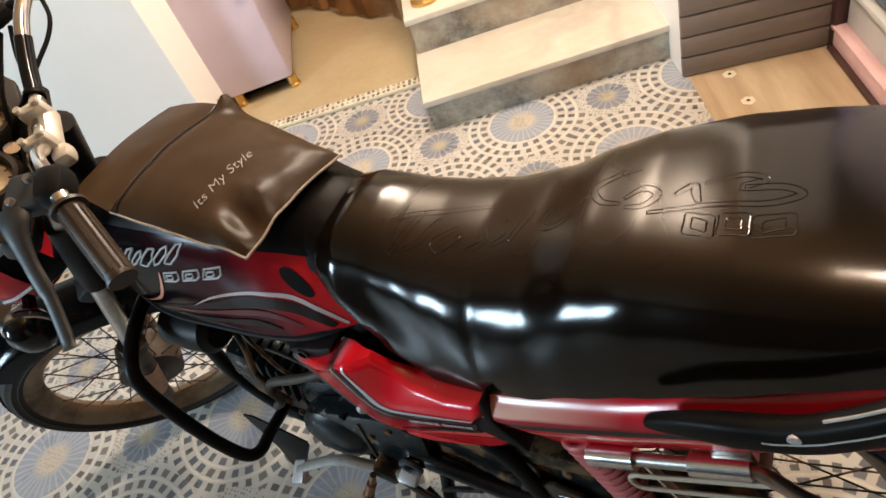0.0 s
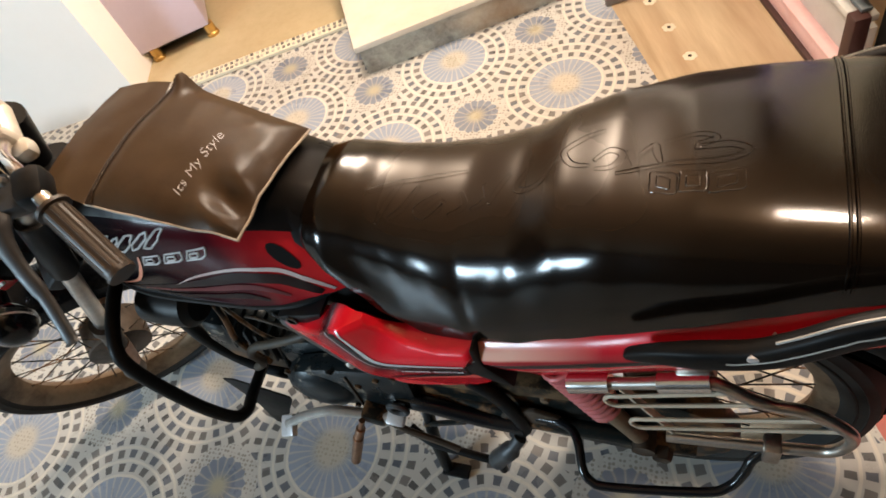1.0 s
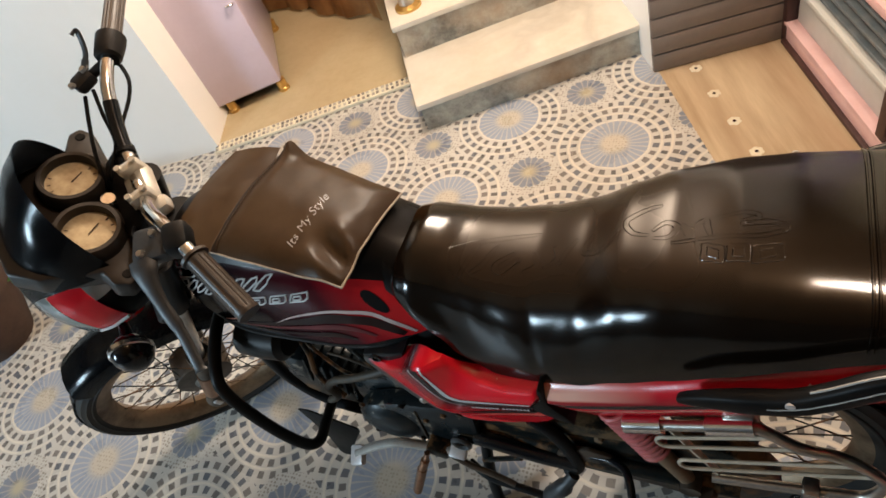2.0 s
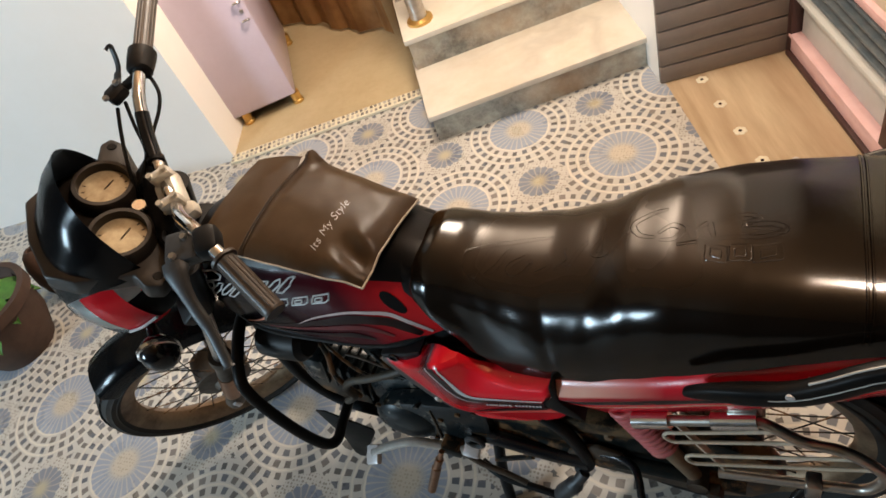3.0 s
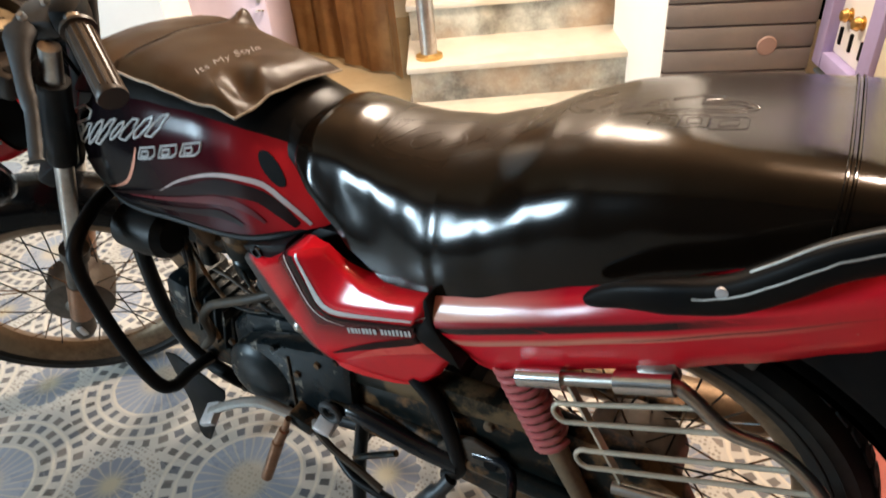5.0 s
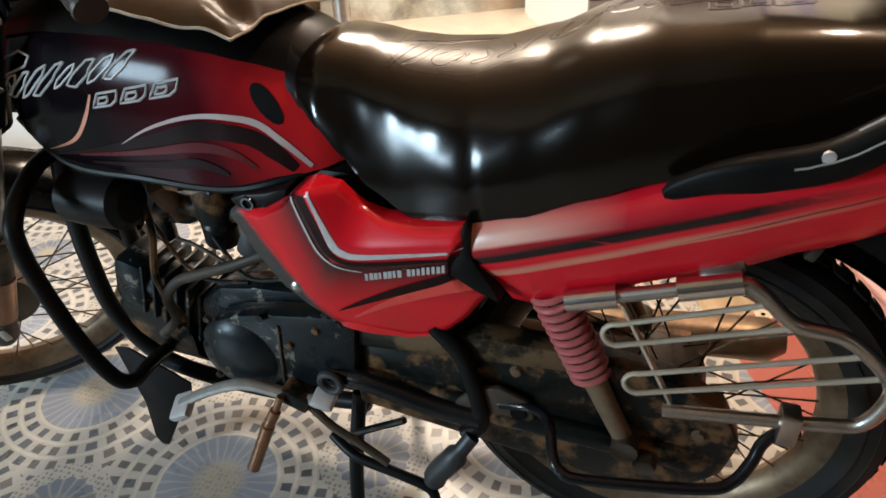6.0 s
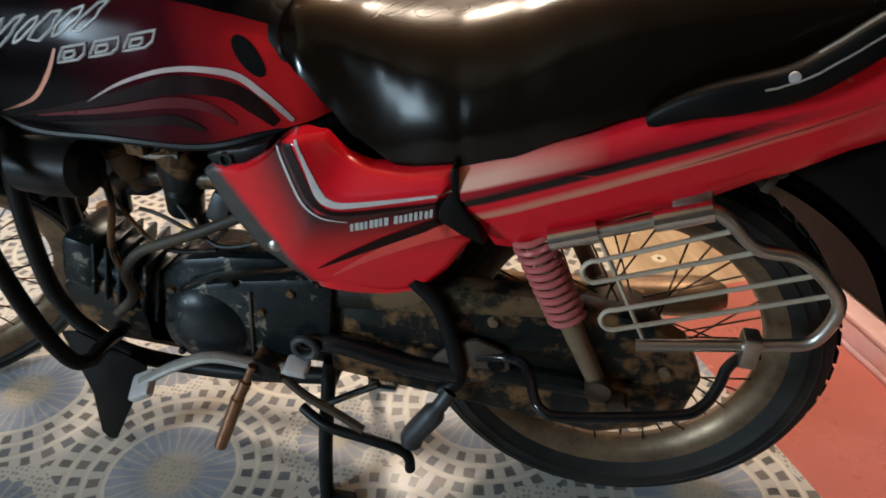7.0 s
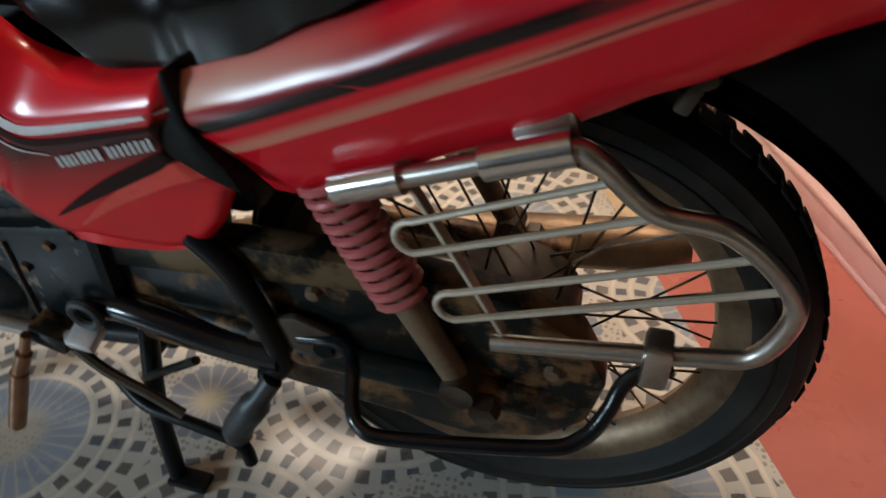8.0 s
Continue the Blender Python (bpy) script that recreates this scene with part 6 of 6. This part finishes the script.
for x, z in ((-0.31, 0.425), (-0.18, 0.41), (0.06, 0.36)):
    part("bolt", lathe([(0, 0.007), (0.007, 0.006), (0.009, 0)], Matrix.Translation((x, -0.113, z)) @ pose(0, 0, 0, 90), 8), TAN_DUST, case)
for s in (-1, 1):
    part("swing_arm", tube([(-0.42, 0.1 * s, 0.34), (-0.2, 0.118 * s, 0.325), (0.05, 0.118 * s, 0.315)], 0.017, 12), OILY, bike)
    part("axle_nut", lathe([(0, 0.02), (0.014, 0.02), (0.016, 0.012), (0.016, 0)], Matrix.Translation((0.0, 0.13 * s, 0.315)) @ pose(0, 0, 0, -90 * s), 6), DUSTY, bike)
    a, b = Vector((-0.172, 0.116 * s, 0.625)), Vector((-0.028, 0.128 * s, 0.335))
    d = (b - a)
    shock = part("shock_absorber", tube([a, a + d * 0.14, a + d * 0.15, a + d * 0.62, a + d * 0.63, a + d * 0.97], [0.016, 0.016, 0.011, 0.011, 0.0155, 0.0135], 14), TAN_DUST, bike, "rear shock absorber with red coil spring")
    side_v = d.normalized().cross(Vector((0, 1, 0))).normalized()
    other = Vector((0, 1, 0))
    coil = []
    for k in range(11 * 14 + 1):
        t, ang = k / (11 * 14), 2 * math.pi * k / 14
        coil.append(a + d * (0.2 + 0.43 * t) + (side_v * math.cos(ang) + other * math.sin(ang)) * 0.0232)
    part("spring", tube(coil, 0.0046, 7), SPRING, shock, "red painted coil spring")
    part("shock_eye", lathe([(0, -0.02), (0.018, -0.02), (0.018, 0.02), (0, 0.02)], Matrix.Translation(b) @ pose(0, 0, 0, 90), 14), DUSTY, shock)

# saree guard
gy = -0.15
loop = [(-0.112, gy, 0.574), (-0.03, gy, 0.602), (0.05, gy, 0.63), (0.075, gy - 0.002, 0.627), (0.117, gy, 0.591), (0.165, gy, 0.583), (0.207, gy, 0.55), (0.224, gy, 0.517), (0.21, gy, 0.47), (0.17, gy, 0.457), (0.09, gy, 0.443), (0.008, gy, 0.43)]
sguard = part("saree_guard", tube(spline(loop, 6), 0.0082, 12), STEEL, bike, "steel tube guard beside the rear wheel")
part("sleeve", tube([(-0.115, gy, 0.573), (-0.06, gy, 0.592)], 0.0135, 14), CHROME, sguard, "chrome sleeve")
part("sleeve", tube([(0.0, gy, 0.6125), (0.06, gy, 0.634)], 0.0135, 14), CHROME, sguard, "chrome sleeve")
part("bracket", box((0.045, 0.012, 0.05), pose(0.035, gy + 0.014, 0.648, 0, -20), 0.003), STEEL, sguard)
for (x1, z1), (x0, z0), (x2, z2) in (((0.084, 0.609), (-0.062, 0.531), (0.124, 0.588)), ((0.196, 0.5665), (-0.031, 0.4615), (0.214, 0.5395))):
    bend = [(x0 + 0.006 - 0.016 * math.sin(math.pi * q / 8), gy, z0 + 0.016 * math.cos(math.pi * q / 8) + 0.004) for q in range(9)]
    part("wire", tube([(x1, gy, z1)] + bend + [(x2, gy, z2)], 0.0032, 8), WIRE, sguard)
part("strip", box((0.004, 0.012, 0.16), pose(-0.02, gy + 0.008, 0.508, 0, -27), 0.001), WIRE, sguard)
part("clamp", box((0.022, 0.03, 0.045), pose(0.142, gy, 0.447), 0.004), STEEL, sguard)

# foot frame below it
fr = [(-0.2, -0.125, 0.352), (-0.162, -0.13, 0.362), (-0.135, -0.145, 0.371), (-0.122, -0.168, 0.371), (-0.113, -0.197, 0.359), (-0.1, -0.211, 0.351), (-0.07, -0.215, 0.35), (0.06, -0.202, 0.366), (0.095, -0.19, 0.376), (0.112, -0.175, 0.4), (0.12, -0.162, 0.42), (0.135, -0.152, 0.432), (0.157, -0.148, 0.438)]
part("bracket_plate", slab([(-0.265, 0.34), (-0.235, 0.375), (-0.2, 0.385), (-0.16, 0.37), (-0.15, 0.34), (-0.175, 0.315), (-0.22, 0.3), (-0.255, 0.305)], -0.12, -0.13, "y", 0.003), DUSTY, bike, "dirty bracket plate")
part("plate_hole", lathe([(0, 0.0135), (0.011, 0.0135), (0.0125, 0.0105)], Matrix.Translation((-0.172, -0.12, 0.347)) @ pose(0, 0, 0, 90), 14), BLACK_PLASTIC, bike)
ff = part("foot_frame", tube(spline(fr, 6), 0.0073, 12), BLACK_GLOSS, bike, "black tube foot frame")

# pegs, levers, stands
part("foot_bracket", tube(spline([(-0.46, -0.125, 0.342), (-0.40, -0.13, 0.345), (-0.3, -0.132, 0.326), (-0.225, -0.132, 0.32)], 5), 0.016, 12), BLACK_GLOSS, bike, "black foot bracket")
part("bracket_strut", tube(spline([(-0.29, -0.125, 0.475), (-0.25, -0.13, 0.43), (-0.225, -0.132, 0.32), (-0.25, -0.135, 0.285)], 5), 0.0125, 10), BLACK_METAL, bike)
part("pivot_ring", tube([(-0.452 + 0.017 * math.cos(q * math.pi / 8), -0.148, 0.345 + 0.017 * math.sin(q * math.pi / 8)) for q in range(16)], 0.006, 8, True), GREY_ALLOY, bike)
part("pillion_peg", tube(spline([(-0.235, -0.145, 0.295), (-0.255, -0.16, 0.265), (-0.285, -0.165, 0.22), (-0.29, -0.165, 0.2)], 5), [0.012] * 5 + [0.018] * 8 + [0.017] * 3, 12), GREY_ALLOY, bike, "grey folded pillion peg")
part("rider_peg", tube([(-0.53, -0.17, 0.315), (-0.54, -0.176, 0.29), (-0.541, -0.177, 0.288), (-0.553, -0.186, 0.262), (-0.5535, -0.187, 0.261), (-0.589, -0.207, 0.171), (-0.59, -0.208, 0.168)], [0.006, 0.006, 0.0095, 0.009, 0.0108, 0.0105, 0.008], 16), COPPER, bike, "worn copper-brown foot peg")
part("peg_mount", box((0.05, 0.05, 0.03), pose(-0.515, -0.14, 0.3, 0, 20), 0.006), OILY, bike)
part("linkage", tube(spline([(-0.5, -0.15, 0.29), (-0.46, -0.155, 0.255), (-0.41, -0.155, 0.225), (-0.37, -0.157, 0.2)], 4), 0.007, 8), DUSTY, bike)
part("rider_peg", tube([(-0.5, 0.13, 0.285), (-0.549, 0.265, 0.28)], 0.013, 12), BLACK_PLASTIC, bike)
gear = part("gear_lever", tube(spline([(-0.715, -0.185, 0.262), (-0.66, -0.172, 0.293), (-0.6, -0.16, 0.312), (-0.53, -0.152, 0.302), (-0.465, -0.152, 0.302)], 5), 0.011, 10, flat=0.7), DULL_ALLOY, bike, "worn grey heel-toe gear lever")
part("toe_pad", box((0.046, 0.045, 0.016), pose(-0.712, -0.188, 0.258, 25, -30), 0.006), SILVER, gear, "pale worn toe pad")
part("heel_pad", box((0.036, 0.032, 0.016), pose(-0.468, -0.15, 0.307, 20, 5), 0.005), SILVER, gear, "pale worn heel pad")
for s in (-1, 1):
    part("centre_stand_leg", tube(spline([(-0.44, 0.09 * s, 0.27), (-0.445, 0.125 * s, 0.16), (-0.45, 0.14 * s, 0.05), (-0.45, 0.145 * s, 0.011)], 4), 0.0125, 10), BLACK_METAL, bike)
    part("stand_foot", box((0.06, 0.03, 0.012), pose(-0.43, 0.147 * s, 0.006), 0.003), BLACK_METAL, bike)
part("stand_cross_bar", tube([(-0.442, -0.1, 0.23), (-0.442, 0.1, 0.23)], 0.011, 10), BLACK_METAL, bike)
part("stand_spring", tube([(-0.45, -0.12, 0.2), (-0.35, -0.125, 0.27)], 0.006, 8), OILY, bike)
part("side_stand", tube(spline([(-0.48, -0.13, 0.2), (-0.43, -0.15, 0.187), (-0.36, -0.155, 0.178), (-0.303, -0.157, 0.163), (-0.295, -0.159, 0.128)], 5), 0.0085, 10), BLACK_METAL, bike, "black folded side stand")

# ---- leatherette pouch on the tank ----


def pouch():
    """A flat zipped pouch draped over the tank, sagging at its rear edge."""
    top = empty("tank_pouch", "brown-black leatherette tank pouch with pale printed words", "pouch")
    near_f, far_f = Vector((-0.745, -0.115, 0.878)), Vector((-0.728, 0.135, 0.868))
    near_r, far_r = Vector((-0.5, -0.135, 0.845)), Vector((-0.478, 0.06, 0.842))
    nu, nv = 36, 28

    def surface(u, v):
        p = near_f.lerp(near_r, u).lerp(far_f.lerp(far_r, u), v)
        edge = min(u, 1 - u, v, 1 - v)
        puff = 0.014 * min(1.0, edge / 0.12) ** 0.6
        crown = 0.016 * math.sin(math.pi * v) * (1 - 0.4 * u)
        wr = 0.008 * math.exp(-((u - 0.85) / 0.13) ** 2) * math.sin(v * 15 + u * 9) * math.exp(-((v - 0.22) / 0.22) ** 2) * 1.7
        wr += 0.002 * noise.noise((u * 6, v * 6, 0.4))
        tab = 0.03 * math.exp(-((u - 0.09) / 0.06) ** 2 - ((1 - v) / 0.09) ** 2)
        return p + Vector((0, 0, puff + crown + wr + tab))

    bm = bmesh.new()
    up = [[bm.verts.new(surface(a / nu, b / nv)) for b in range(nv + 1)] for a in range(nu + 1)]
    for a in range(nu):
        for b in range(nv):
            bm.faces.new((up[a][b], up[a][b + 1], up[a + 1][b + 1], up[a + 1][b]))
    bmesh.ops.solidify(bm, geom=bm.faces[:], thickness=0.006)
    part("pouch", bm, BAG_LEATHER, top)
    edge = [surface(a / 30, 0) for a in range(31)] + [surface(1, b / 30) for b in range(31)]
    part("edge_piping", tube(edge, 0.0018, 6), FRAYED, top, "frayed pale edge piping")
    # flap ahead of the zip
    rings = []
    for a in range(13):
        t = a / 12
        row = []
        for b in range(19):
            v = b / 18
            q = surface(0, v).lerp(Vector((-0.838, -0.1, 0.889)).lerp(Vector((-0.838, 0.118, 0.88)), v) + Vector((0, 0, 0.009 * math.sin(math.pi * v))), t)
            row.append(q + Vector((0, 0, -0.001 + 0.006 * math.sin(math.pi * t) + 0.002 * noise.noise((t * 4, v * 5, 2)))))
        rings.append(row)
    bm = loft(rings, closed=False)
    bmesh.ops.solidify(bm, geom=bm.faces[:], thickness=0.004)
    part("flap", bm, BAG_LEATHER, top)
    strap = loft([[surface(u, v / 24) + Vector((0, 0, 0.0012 + 0.0012 * math.sin(math.pi * u / 0.06))) for u in (0.0, 0.015, 0.03, 0.045, 0.06)] for v in range(25)], closed=False)
    bmesh.ops.solidify(strap, geom=strap.faces[:], thickness=0.0015)
    strap = part("strap", strap, BAG_DARK, top, "dark brown strap covering the zip")
    for u in (0.006, 0.054):
        for v in range(30):
            a, b = surface(u, (v + 0.2) / 30.5), surface(u, (v + 0.75) / 30.5)
            part("stitch", tube([a + Vector((0, 0, 0.002)), b + Vector((0, 0, 0.002))], 0.0007, 4), BAG_LEATHER, strap)
    part("zip_pull", box((0.008, 0.03, 0.003), Matrix.Translation(surface(0.0, 0.9) + Vector((0, 0, 0.004))) @ pose(0, 0, 0, 0, 0, 12), 0.001), STEEL, top)
    data = bpy.data.curves.new("words", "FONT")
    data.body, data.size, data.align_x, data.extrude, data.shear, data.offset = "Its My Style", 0.023, "CENTER", 0.0003, 0.4, -0.0005
    holder = new("words", data)
    mesh = bpy.data.meshes.new_from_object(holder.evaluated_get(bpy.context.evaluated_depsgraph_get()))
    bpy.data.objects.remove(holder)
    bm = bmesh.new()
    bm.from_mesh(mesh)
    bmesh.ops.subdivide_edges(bm, edges=[e for e in bm.edges if e.calc_length() > 0.004], cuts=1)
    span = max(v.co.x for v in bm.verts) * 2
    for v in bm.verts:
        s, t = v.co.x / span, v.co.y
        at = surface(0.62 + 0.03 * s - t / 0.25, 0.4 + s * 0.52)
        v.co = at + Vector((0, 0, 0.0008 + v.co.z))
    part("printed_words", bm, SILVER, top, "pale printed words Its My Style")


pouch()
